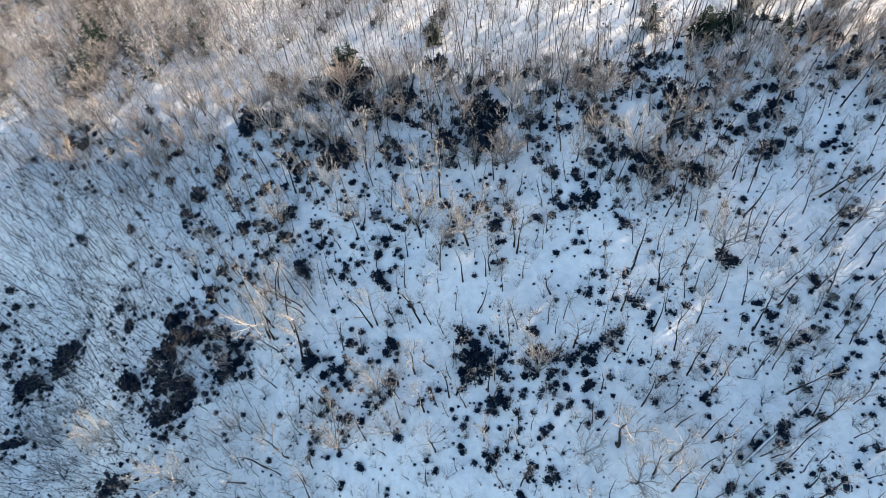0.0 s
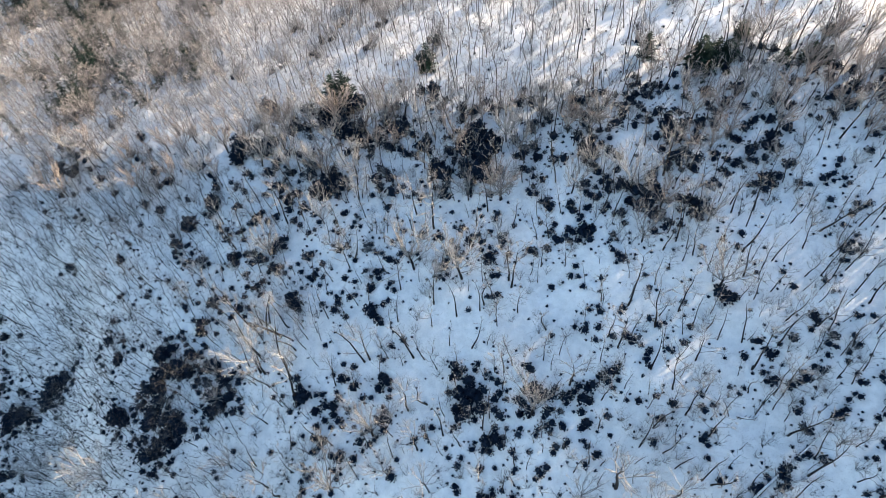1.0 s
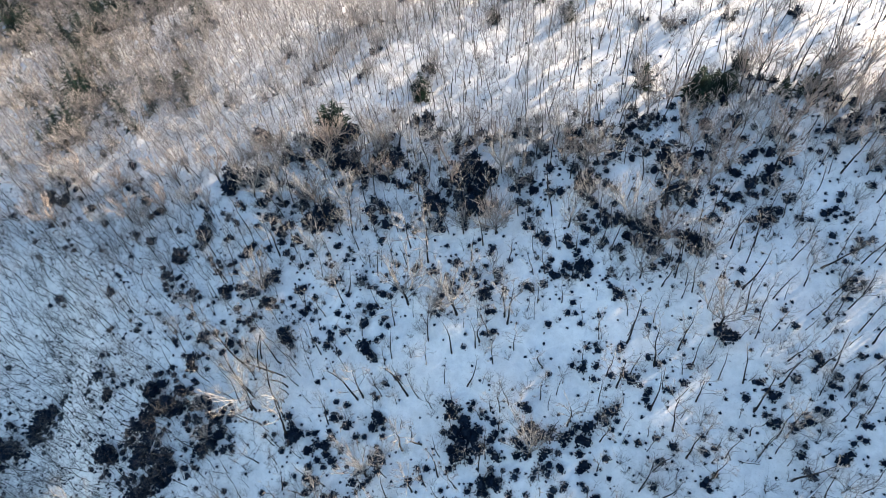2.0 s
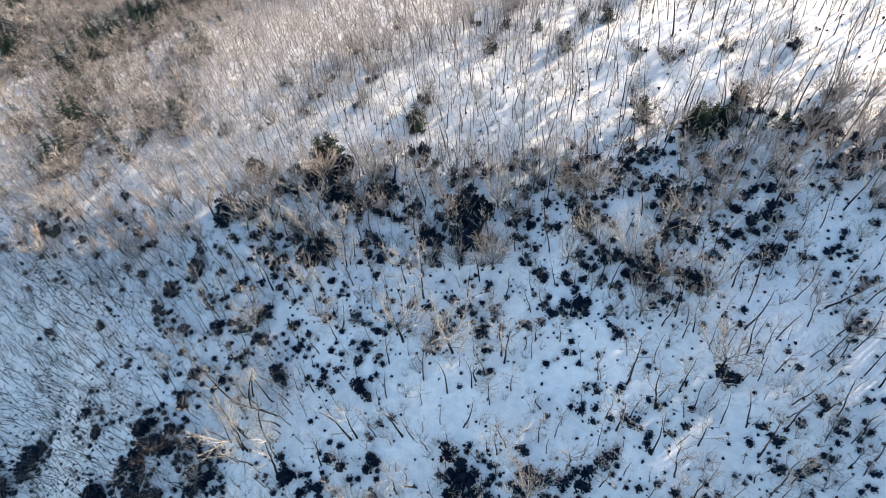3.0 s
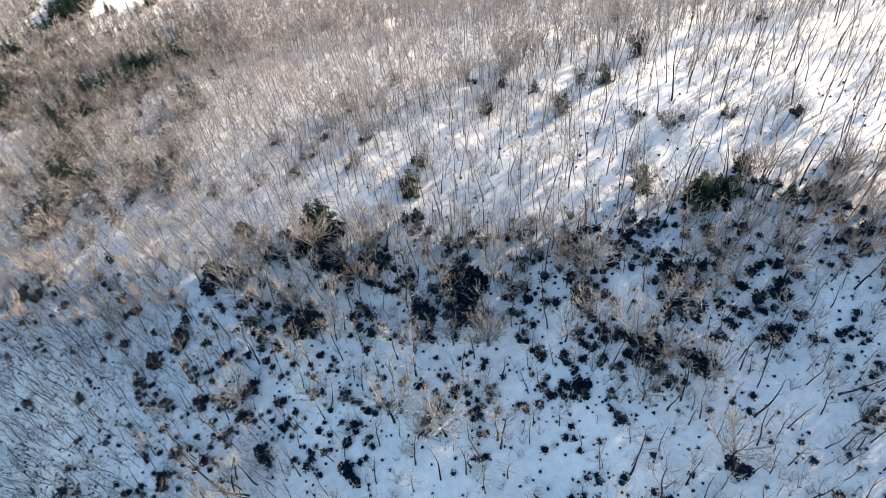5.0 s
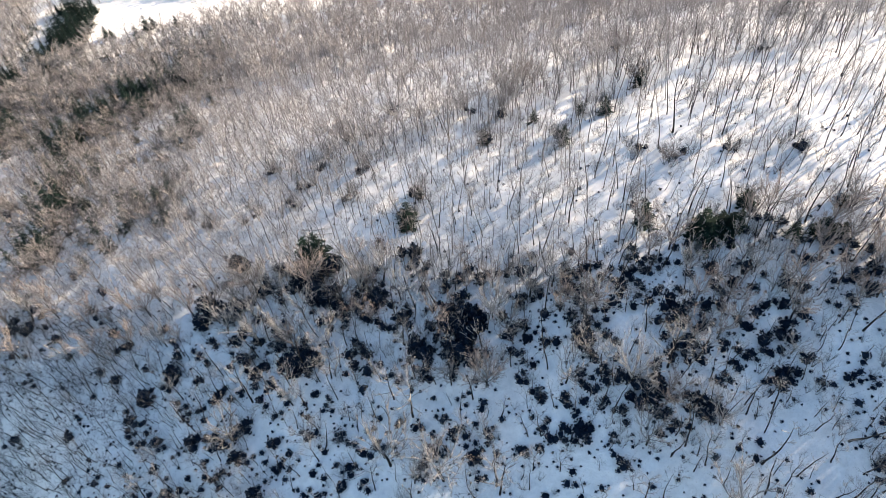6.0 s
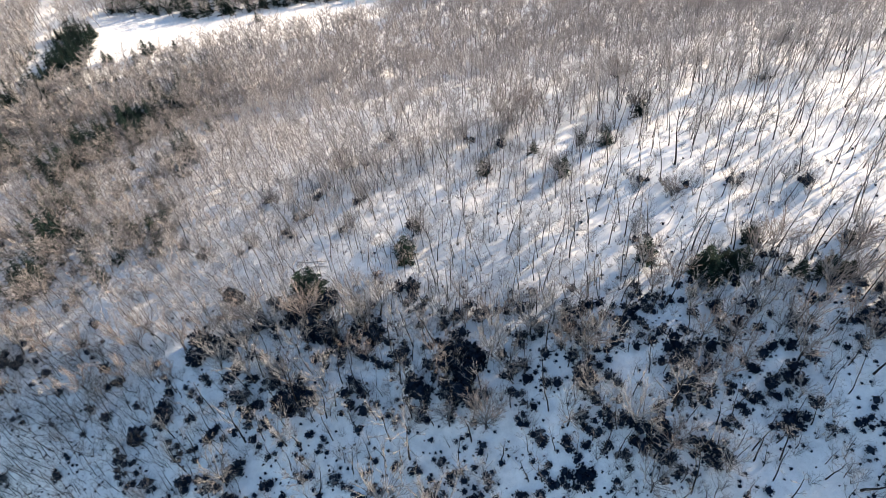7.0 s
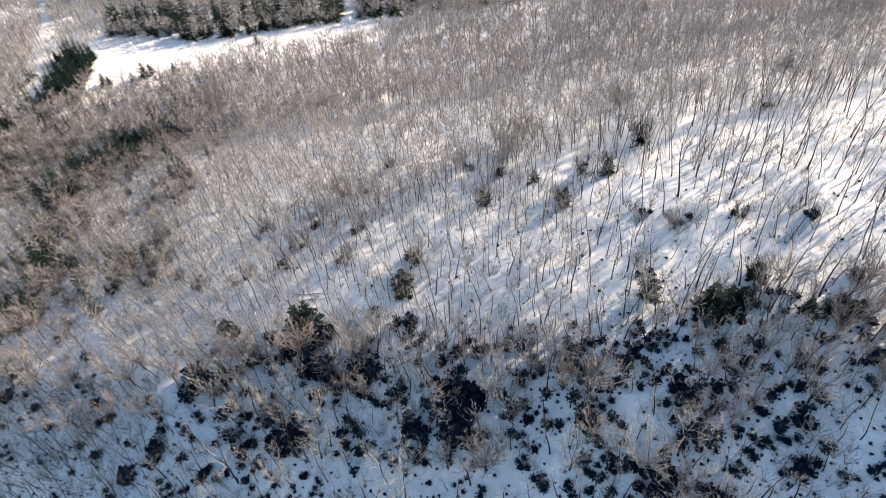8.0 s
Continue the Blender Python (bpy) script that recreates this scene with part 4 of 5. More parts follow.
SPRUCES_C = [(-42.5, 199, 2.9), (-16.7, 195, 2.2), (-14.6, 195.9, 2.8), (-48.1, 163, 2.1), (-64.8, 166.8, 1.8), (-105.3, 184.9, 5.2),
             (-98.6, 196.6, 3.9)]
SPRUCES = SPRUCES_A + SPRUCES_B + SPRUCES_C
stand = [(x, y) for x, y in scatter(rng, 64, (-99, -84, 173, 199), lambda x, y: 1 if -96.5 + 0.15 * (y - 173) * (y < 190) < x < -85.5 - 0.1 * (y - 173) and not in_clearing(x, y) else 0, 1.5, [])]
set_out_tall(spruces, (7.0, 5.5, 8.5), SPRUCES, rng, 3, 1.6)
bank = [(x, y, rng.uniform(0.7, 1.15)) for x, y in stand]
for x in np.arange(-88, 34, 1.9):
    edge = bank_edge(x)
    for row in range(5):
        if not -19.5 < x < -14.5 and rng.random() < (0.85 if x < -10 else 0.55) * (1 if row < 2 else 0.7):
            bank.append((x + rng.uniform(-1, 1), edge + 3.0 * row + rng.uniform(0, 2.4), rng.uniform(0.4, 0.7) + 0.13 * row + (0.12 if x < -60 else 0)))
far_spruces = [conifer(k, SPRUCE, height=hh, width=1.7, whorls=12, arms=7, sprays=5, full=0.42) for k, hh in ((24, 7.5), (25, 6.0))]
set_out(far_spruces, bank[:len(stand)], rng, tilt=2)
massed("spruce_bank", "dark bank of young spruces behind a bright snowfield", "spruces",
       [conifer_shapes(k, height=hh, width=1.8, whorls=9, arms=7, sprays=4, full=0.5) for k, hh in ((26, 7.0), (27, 5.5), (28, 8.5))],
       [(x, y) for x, y, k in bank[len(stand):]], [BARK_SHADED, NEEDLE], rng, 0.8, 1.35)


def spruce_land(x, y):
    return 0 if in_clearing(x, y) else max(0, patch(x, y, 14, 5.0) * 2 - 0.8)


GROVES = [(-63, 148, 6), (-56, 153, 4), (-71, 142, 5), (-76, 134, 4), (-98, 160, 4), (-93, 143, 4), (-46, 131, 2.5), (-66, 110, 3), (-66, 98, 3), (-94, 170, 4), (-99, 152, 4), (-101, 165, 3)]
grove = []
for x, y, r in GROVES:
    for k in range(int(3.2 * r)):
        c, o = 2.4 * k + rng.uniform(-0.5, 0.5), r * math.sqrt((k + 0.3) / (3.2 * r))
        grove.append((x + o * math.cos(c), y + o * math.sin(c), rng.uniform(0.8, 1.2)))
set_out(far_spruces, grove, rng, tilt=2)
set_out(far_spruces, [(x, y, None) for x, y in scatter(rng, 45, (-125, -40, 105, 190), spruce_land, 2.5, [])], rng, 0.4, 0.8)

# ======== low shrubs ========
SHRUB = "low dark evergreen shrub poking through the snow"
shrubs = [evergreen(k, "evergreen_shrub", SHRUB, "shrub", "evergreen shrubs in the snow", height=hh, stems=5, boughs=40, leaves=8)
          for k, hh in ((31, 1.1), (32, 1.4), (33, 0.9))]
MIDDLING_A = [(7.7, 45.9), (7.5, 50.5), (6.8, 50.3), (6.5, 51.1), (7.2, 51.3), (12.8, 50.4), (14.6, 50.4), (2.6, 52.2), (5.3, 54.1), (4.6, 53.9),
              (1.8, 52.8), (10.6, 36.8), (2.3, 37.9), (17.7, 50.8), (17.6, 52.1), (4.6, 35.1), (17.8, 39.8), (6.7, 34.5), (18.7, 50.5), (18.2, 51.6),
              (15.6, 55.3), (9.9, 34.2), (5.9, 33.9), (15.4, 56), (8.8, 33.3), (20, 50.2), (0.1, 35.9), (19.6, 51.9), (4.8, 33.3), (13.4, 33.8),
              (18.6, 54.2), (9.4, 32.6), (20.5, 51.4), (18.3, 54.9), (5.8, 32.5), (12.9, 32.9), (8.9, 31.6), (6.4, 31.7), (14.3, 32.7), (3.2, 32),
              (16.2, 33.6), (20.4, 54.4), (15.7, 33.1), (-4.9, 53.9), (15, 32.6), (23.1, 47.6), (12, 31.2), (-5.7, 53)]
MIDDLING_B = [(2.5, 60.6), (23, 50.4), (17.1, 33.1), (17.8, 33.3), (18.9, 34.1), (1.4, 60.8), (-6.5, 53.5), (20.9, 55.9), (0.5, 31.4), (21.5, 55.3),
              (8.5, 62.5), (20, 34.6), (22.5, 38), (12.9, 61.9), (11.8, 29.8), (22.7, 54), (19.6, 33.7), (2.3, 62), (17.2, 31.7), (20.7, 34.5),
              (16.1, 30.7), (24.5, 51.3), (23.1, 37.2), (6.1, 28.6), (0.7, 62.1), (-8.5, 52.3), (24.4, 52.6), (2.4, 62.9), (3.9, 28.4), (4.6, 28.2),
              (7.4, 27.7), (23.5, 56.8), (-2.5, 62.1), (0, 63.4), (23.3, 57.6), (22.5, 58.7), (21, 60.3), (24.7, 56), (12.2, 26.9), (22.2, 59.4),
              (24.9, 36), (3.8, 65.6), (3.3, 26.4), (27.9, 49.8), (10.1, 66.7), (0.6, 65.7), (22.8, 30.9), (-12.5, 40.8)]
MIDDLING_C = [(21, 62.7), (10.5, 24.8), (-13.4, 47.6), (28.8, 51.3), (-8.9, 32.6), (20.5, 63.9), (17.1, 26), (29.3, 51.8), (25.1, 60.1),
              (24.3, 61.1), (29.9, 50.4), (-0.1, 25), (23.5, 62.5), (-14.4, 49.5), (22.6, 63.5), (4.5, 23.5), (3, 23.7), (0.2, 24.4), (-10.9, 33),
              (5.8, 68.9), (28.7, 56.3), (30.1, 52.9), (-15, 48.6), (22.2, 64.5), (7.3, 69.5), (29.1, 56.8), (3.6, 69.6), (23.5, 64.3), (-11, 31.2),
              (31.5, 51.7), (-13.6, 56.9), (24.9, 28.6), (4.4, 70), (-14.7, 37.3), (31.4, 52.9), (3.2, 22.1), (6.6, 70.4), (26.4, 29.8), (8.3, 21.4),
              (-12.2, 31.9), (-2.5, 68.4), (-8.2, 27.1), (-16.7, 49.6), (-0.4, 69.6), (20.6, 67.9), (10.7, 20.9), (7.9, 20.5), (-14.9, 34.6)]
MIDDLING_D = [(33.4, 50.2), (-15.7, 35.5), (21.6, 68.3), (-13, 61.6), (11.2, 19.9), (-16.6, 55.3), (10.2, 19.8), (32.4, 56.3), (-16.9, 36.8),
              (21.1, 69.1), (-13.1, 29.9), (34.7, 50.6), (-17.9, 54.3), (-16.9, 35), (2.4, 72.7), (-14.9, 30.9), (-18.3, 53.6), (22.5, 69.4),
              (32.6, 58.5), (21.6, 70), (35.1, 40.3), (33.8, 56.6), (-3.3, 71.6), (-12.2, 65.5), (-19.3, 38.6), (35.2, 53.9), (33.1, 59.1),
              (-20.3, 49.8), (-18.2, 57.2), (-18.1, 34.4), (27.4, 67.4), (-20.6, 40), (-19.1, 57), (29.1, 66.5), (-16, 29), (-21, 40.8), (-17.9, 32),
              (-18.5, 33.1), (28.6, 67.3), (32.7, 62.5), (-15.1, 64.8), (2.1, 75.2), (28.2, 68.1), (-21.2, 38.7), (27.7, 68.9), (-18.8, 31.5),
              (-13.8, 24.6), (-17.7, 62.6)]
MIDDLING_E = [(-16.4, 64.7), (28.9, 68.6), (37.6, 54.8), (-4.1, 74.5), (0.6, 76.3), (30.1, 68.1), (37, 57.7), (-14.7, 67.6), (-9.7, 72.4),
              (-10.9, 71.6), (30.8, 68.3), (-19.9, 61.6), (30.1, 69.2), (38.2, 56.8), (29, 70.3), (38.6, 56), (37.6, 33.2), (-22.8, 56), (-19.1, 64),
              (1.8, 78), (-9.2, 73.7), (36.8, 30.7), (29.8, 70.5), (29.7, 21.4), (39.3, 56.2), (-23.6, 55.4), (-20, 63.7), (-22.5, 59.1),
              (37.4, 30.7), (-20.9, 62.8), (-16.3, 23), (40.7, 53), (29.7, 71.6), (2.2, 79.3), (-22.9, 59.9), (-18.3, 67.2), (37.8, 62),
              (41.5, 52.1), (-20.5, 27.3), (37.7, 62.6), (39, 60.2), (40.2, 34.5), (39.5, 59.4), (-24.9, 55.7), (-24.1, 58.5), (40, 59),
              (-25.8, 54.7), (39, 29.9)]
MIDDLING_F = [(-20.2, 67), (-21.8, 64.7), (42.6, 52.7), (-25.3, 57.5), (38.5, 63.9), (38.1, 64.6), (37.7, 65.3), (-21.4, 65.8), (-26.6, 54.1),
              (42.6, 54), (40.4, 30.8), (32.9, 20.1), (42.8, 36.5), (-21.1, 67.3), (43.4, 53.5), (38.9, 27.1), (-27.4, 53.9), (42.9, 35.9),
              (40.7, 30.1), (-21.9, 67), (37.7, 67.4), (38.3, 66.5), (41.6, 31.2), (29.8, 16.5), (29.4, 16), (36, 21.5), (-28.4, 54.5), (38.5, 67.7),
              (44.5, 54.4), (-27.6, 57.7), (36.5, 21.7), (42.3, 30.7), (-25.2, 63.6), (-27.2, 59.2), (35.3, 19.9), (36, 20.6), (45, 54.6),
              (-29.8, 42.4), (44.2, 34), (-28, 58.9), (-29.8, 39.7), (-30.7, 43.2), (31.5, 15.2), (-26.2, 65.1), (35, 17.4), (-30.7, 38.3),
              (-27.4, 63.7), (35.7, 17.6)]
MIDDLING_G = [(47.6, 43.1), (-16.7, 77.1), (42.4, 26), (-18.4, 76.1), (-30.2, 58.2), (40.2, 22), (42.9, 26.1), (-29.9, 59.4), (-31.9, 40.3),
              (47.9, 51.8), (48.3, 42.7), (48.3, 43.6), (-28.3, 63.8), (43.7, 26.6), (44.2, 27.5), (39.4, 71.9), (45.5, 29.8), (48.5, 52),
              (44.8, 27.9), (-29.2, 63.2), (49, 43.9), (-32.9, 41.7), (34.7, 14.7), (-33.2, 43.5), (45.5, 28.9), (49.2, 42.8), (-29.7, 63),
              (45.2, 27.5), (-30.1, 62.9), (49.2, 52.2), (38, 16.6), (48.8, 35.5), (37.3, 15.6), (50.2, 47.4), (49.9, 53.2), (-31.4, 62.8),
              (50.8, 47.6), (-29.7, 66.7), (50.4, 53.8), (47.6, 29), (39, 15.9), (-34.8, 52.9), (51.4, 47.7), (46.2, 25.2), (49.5, 59.5),
              (-32.3, 62.6), (-30.2, 67.1), (40, 16.2)]
MIDDLING_H = [(-32, 63.8), (52, 47.9), (39.2, 14.8), (47, 25.3), (-22, 78.5), (-33.4, 30.4), (40.6, 15.6), (46.2, 22.9), (-33, 63.8), (-20.9, 80.1),
              (46.3, 22.4), (-23.7, 78.1), (47.7, 67.5), (40.7, 14.8), (-36, 56.7), (49.1, 65.5), (51.2, 60.5), (-36.5, 56.4), (51.5, 59.9),
              (-30.6, 70.7), (-35.9, 59.2), (-35.6, 60.4), (-38.9, 50), (-38.6, 54.9), (-35.1, 66.8), (-38.2, 60.3), (-36, 67.3), (-29, 78.5),
              (-39.2, 60.2), (-37.6, 66.6), (-39, 63), (-39.9, 62), (-38.1, 67.5), (-40, 63.1), (-30.3, 80.7), (-41.1, 62.6), (-39.9, 66.9),
              (-41.4, 64.9), (-27.7, 85.9), (-43.8, 32.4), (-45.3, 56.4), (-46.8, 41.6), (-46.3, 36.9), (-45, 30.7), (-28.9, 87.3), (-47.1, 35.8),
              (-48.5, 49.3), (-49.6, 51.3)]
MIDDLING_I = [(-48.4, 29.7), (-48.2, 27.4), (-49.2, 65.3), (-51.3, 64.3), (-56.4, 28.8), (-59.6, 73.2), (-65.4, 38.2), (-59.3, 78.1), (-64.5, 65.8),
              (-65.2, 83.9), (-66.5, 83.8), (-77.3, 53.3)]
MIDDLING = MIDDLING_A + MIDDLING_B + MIDDLING_C + MIDDLING_D + MIDDLING_E + MIDDLING_F + MIDDLING_G + MIDDLING_H + MIDDLING_I
LITTLE_A = [(7, 45.8), (6.3, 46), (8, 48.4), (7.3, 48.5), (3.7, 44.9), (9.7, 50.7), (8, 51.6), (8.8, 52.1), (12.2, 50.9), (12.5, 50.6), (6.2, 52.2),
            (13.1, 50), (7.4, 52.5), (14.6, 45.7), (9.2, 52.7), (3.3, 51.6), (6.3, 53.3), (8.9, 53.5), (3.7, 52.3), (4.9, 53.1), (9.7, 53.6),
            (1.3, 49.9), (0.8, 49.4), (14.9, 50.6), (13.9, 40), (7.6, 54.5), (6.1, 54.3), (1, 51), (4.2, 38.2), (10.8, 54.2), (1.4, 51.7),
            (0.1, 49.8), (3, 53.2), (0.6, 50.8), (17.1, 46.5), (9.9, 37.1), (3.8, 37.6), (15.8, 51.5), (15.2, 52.3), (16.1, 51.1), (5.2, 36.9),
            (2.3, 54.1), (5.8, 36.3), (15.6, 52.5), (17.9, 47.5), (18, 46.2), (10.9, 36.4), (14.3, 53.8)]
LITTLE_B = [(16.7, 51.1), (8.5, 56.1), (16.8, 40.5), (6.5, 35.7), (18.4, 44.8), (3.6, 55.5), (4, 55.8), (16, 53.1), (17.2, 51.6), (8.9, 56.7),
            (6.7, 56.8), (0.7, 37.4), (2.9, 56.2), (7.5, 34.6), (18.8, 42.1), (1, 55.2), (18.2, 40.4), (5.7, 57.7), (6.5, 57.9), (7.2, 58.1),
            (0.6, 55.6), (0.1, 55.4), (-2.3, 52.8), (19.8, 42.1), (7.4, 33.5), (14.7, 56.6), (16.1, 55.8), (20.8, 45.4), (20, 41.4), (15.5, 56.7),
            (-2.6, 53.6), (19.4, 39.6), (13.5, 58), (19.1, 53.1), (8.1, 59.2), (18.9, 38.4), (14.2, 57.8), (2.7, 58.5), (19.5, 53.4), (13.2, 58.7),
            (-5.4, 42.9), (18.4, 55.4), (-3.8, 53.8), (14, 58.8), (-1.7, 56.4), (-2.1, 56.1), (-6.2, 49.4), (22.7, 46.7)]
LITTLE_C = [(22.6, 48.3), (20.9, 38.2), (22.6, 49.8), (-4.5, 54.5), (22.4, 41), (-7.1, 48.3), (12.7, 31.4), (-6.7, 50.4), (23.3, 46.9), (20.7, 54.6),
            (-7.1, 42.7), (22.8, 41.5), (14.5, 31.9), (-7.1, 49.8), (5.6, 30.6), (11.6, 30.7), (23.3, 49.7), (7, 30.3), (23.7, 47.1), (8.7, 30.1),
            (13.7, 31.1), (-7.9, 47.9), (22.2, 53.4), (13.6, 61.3), (8.3, 29.4), (-4.3, 57.1), (-5.1, 56.1), (10.8, 29.6), (6.5, 29.4), (12.5, 30),
            (14.3, 61.4), (23.5, 52.8), (-7.7, 52.4), (-8.2, 51.4), (21.1, 35), (13.6, 29.8), (22.2, 55.5), (10.4, 29), (-6, 56), (-8.4, 41.1),
            (-7.3, 54.1), (2.9, 29.5), (-8.8, 41.6), (12.1, 29.1), (-2.4, 32), (13.8, 29.3), (23.8, 37.6), (-1.7, 61)]
LITTLE_D = [(-7.7, 37.4), (-1.3, 61.3), (-7.6, 54.8), (20.8, 33.4), (-3.6, 32.2), (26, 44.9), (20.1, 32.7), (23.3, 55.6), (2.5, 28.8), (22.5, 57.1),
            (15.3, 62.8), (-9.8, 50.1), (-9.4, 52.1), (26.2, 43.2), (24, 36.7), (16.7, 62.4), (-7.9, 36.4), (15.9, 29.1), (-3.3, 31.1), (25.5, 39.5),
            (-8.4, 55), (9.4, 27.3), (-0.8, 29.3), (7.7, 27), (-0.8, 62.9), (12.6, 27.4), (16.1, 63.4), (14, 27.7), (1, 28), (-10.1, 52.9),
            (24.5, 35.7), (13.6, 27.3), (-3.3, 62), (19, 29.8), (-0.5, 28.2), (17.2, 63.4), (24.4, 35.1), (26.4, 38.7), (-4.8, 30.9), (5.1, 26.4),
            (-8.8, 35.4), (-9.1, 56.2), (16, 27.7), (-9.5, 55.6), (7.6, 25.9), (21.5, 31.2), (-1.2, 63.9), (-11.8, 50.1)]
LITTLE_E = [(24.6, 34.4), (0.5, 27.1), (0.1, 64.7), (-8.1, 33.6), (27.1, 38.9), (-11.7, 51.6), (7.2, 25.6), (-10.4, 36.9), (-9.9, 56.3),
            (16.3, 27.1), (11.3, 25.5), (10.2, 25.3), (-12.6, 49.9), (-6.2, 61.6), (-6.6, 61.4), (19.1, 27.9), (-11.6, 54.5), (26.9, 35.9),
            (-11.5, 37), (29.2, 49.9), (-12.4, 53.1), (-4, 63.9), (-4.9, 63.3), (9.8, 24.4), (17.5, 26.2), (27.4, 35.5), (-13.2, 52.3), (15.7, 25.2),
            (15, 67), (5.6, 23.9), (4.5, 24.1), (-13.7, 50.7), (29.6, 40.6), (-13.4, 39.5), (-12.3, 55.3), (-14, 41.6), (24.7, 31), (-9.8, 32),
            (30.4, 49.4), (-1.8, 66.5), (-10.6, 59.2), (-7.3, 29), (-14.6, 50.3), (28.9, 36.2), (6.9, 22.9), (-10.2, 31.6), (29.9, 37.9),
            (31.1, 49.9)]
LITTLE_F = [(-12.8, 57.1), (15.6, 68.4), (27.4, 59.5), (-11.8, 32.8), (24.6, 63), (-1.7, 67.7), (-13.6, 35.8), (17.5, 67.9), (1.5, 23), (24.4, 28.5),
            (-15.4, 51.1), (8.5, 22), (13.6, 69.4), (-15.5, 40.6), (-11, 60.8), (-11.5, 60.2), (-11.9, 59.7), (-13, 33.9), (-15.1, 38.1),
            (-14, 56.6), (-0.9, 68.8), (17, 68.8), (9.1, 21.5), (24.6, 64), (-8.5, 27.8), (-16.6, 44.5), (32.8, 46.4), (-11.9, 30.7), (23.4, 26.1),
            (-4.6, 24), (-14.8, 57.5), (-14.5, 33.9), (-14, 59.2), (-16.6, 53.6), (24.1, 66.1), (-3.4, 22.8), (-17.1, 52.6), (-12.6, 61.8),
            (23.3, 67), (10.2, 72), (-3.6, 22.5), (-17.2, 38.2), (20.5, 69.2), (29.6, 30.2), (-14.9, 59.9), (10.8, 72.7), (-14.4, 60.9),
            (-16.1, 34.1)]
LITTLE_G = [(24.2, 67.6), (-17.5, 54.9), (-18.1, 38.4), (6.7, 18.8), (29.3, 29), (35.3, 46.8), (33.2, 56.9), (34.8, 52.3), (32.4, 58.9), (7, 18.4),
            (29.6, 28.6), (26.8, 66.5), (-18.8, 54.1), (34.1, 56.2), (30.6, 29.1), (-16.3, 30.7), (-18.7, 56.6), (36.7, 45.5), (-20, 52.9),
            (28.7, 25.7), (-15.2, 28.5), (29.1, 26), (32.8, 30.7), (-16.9, 61.3), (36, 54.5), (-19.9, 54.9), (-17.6, 60.2), (37.4, 47), (36.4, 53.7),
            (-20.8, 52.2), (32.2, 62.9), (34.8, 33.7), (30.1, 26.5), (14.7, 74.9), (34.8, 33.3), (-15.7, 28), (29.2, 25.1), (1, 75), (-20.3, 56),
            (-18.5, 60), (-7.1, 72), (-21, 37.6), (36.1, 35), (33.5, 29.8), (3.1, 75.9), (-10.1, 21.6), (36.9, 55.6), (38.2, 42.5)]
LITTLE_H = [(34.1, 30.3), (29, 23.9), (-13.4, 24.2), (36.5, 57), (36.6, 34.8), (-20.3, 33.7), (-10.3, 21), (37.5, 55.5), (36.6, 58.3), (-21.5, 55.8),
            (-22, 36.8), (-16.6, 26.5), (37.1, 33.9), (31, 67.6), (-22.4, 55.2), (36.3, 31.5), (-23.1, 39), (35.1, 63), (33.6, 65.3), (-19.3, 29.2),
            (35, 63.7), (-21.7, 33), (34.4, 64.8), (-20.5, 30.4), (-20.2, 29.7), (40.1, 51.9), (39.8, 53.1), (32.1, 68.2), (-18.2, 26.3),
            (-19.8, 28.6), (38.3, 33.4), (31.4, 69.1), (38.7, 34.2), (-24.5, 40.7), (30.9, 69.9), (40.9, 41.9), (-24.5, 39.1), (39.8, 55.5),
            (-22.1, 60.2), (-20.8, 28.4), (31.9, 69.8), (33.2, 68.6), (-24.9, 54.3), (41.5, 40), (-16.6, 22.4), (40.7, 56.4), (41.4, 54.2),
            (28.5, 18.4)]
LITTLE_I = [(34.4, 68.4), (-26.1, 53), (-21.1, 26.7), (31.2, 19.2), (39.9, 30.1), (-25, 32.3), (42.1, 35), (34.4, 21.3), (33.6, 20.3), (39.6, 27.9),
            (34.5, 21), (-23.8, 64), (35.8, 69.8), (-2.9, 81), (-28.4, 51.8), (-24, 64.4), (39, 25.5), (42.1, 60.9), (35.6, 21), (44.8, 39.9),
            (45, 52.1), (44.5, 55.3), (43.5, 33.3), (43.2, 32.1), (37.6, 22.4), (45.4, 51.7), (39.5, 24.9), (37.3, 70.4), (-3.7, 82.4), (38.3, 22.7),
            (36.1, 19.8), (43.4, 61.3), (44.3, 32.9), (38.9, 22.7), (46.3, 51.5), (41.4, 65.7), (32.3, 15.5), (34.3, 16.6), (47.3, 42), (44.6, 61.1),
            (41.4, 67.3), (-31, 53.2), (-27, 27.2), (45.4, 32.2), (45.2, 31.3), (47.8, 41.9), (35.9, 17.3), (46.4, 33.8)]
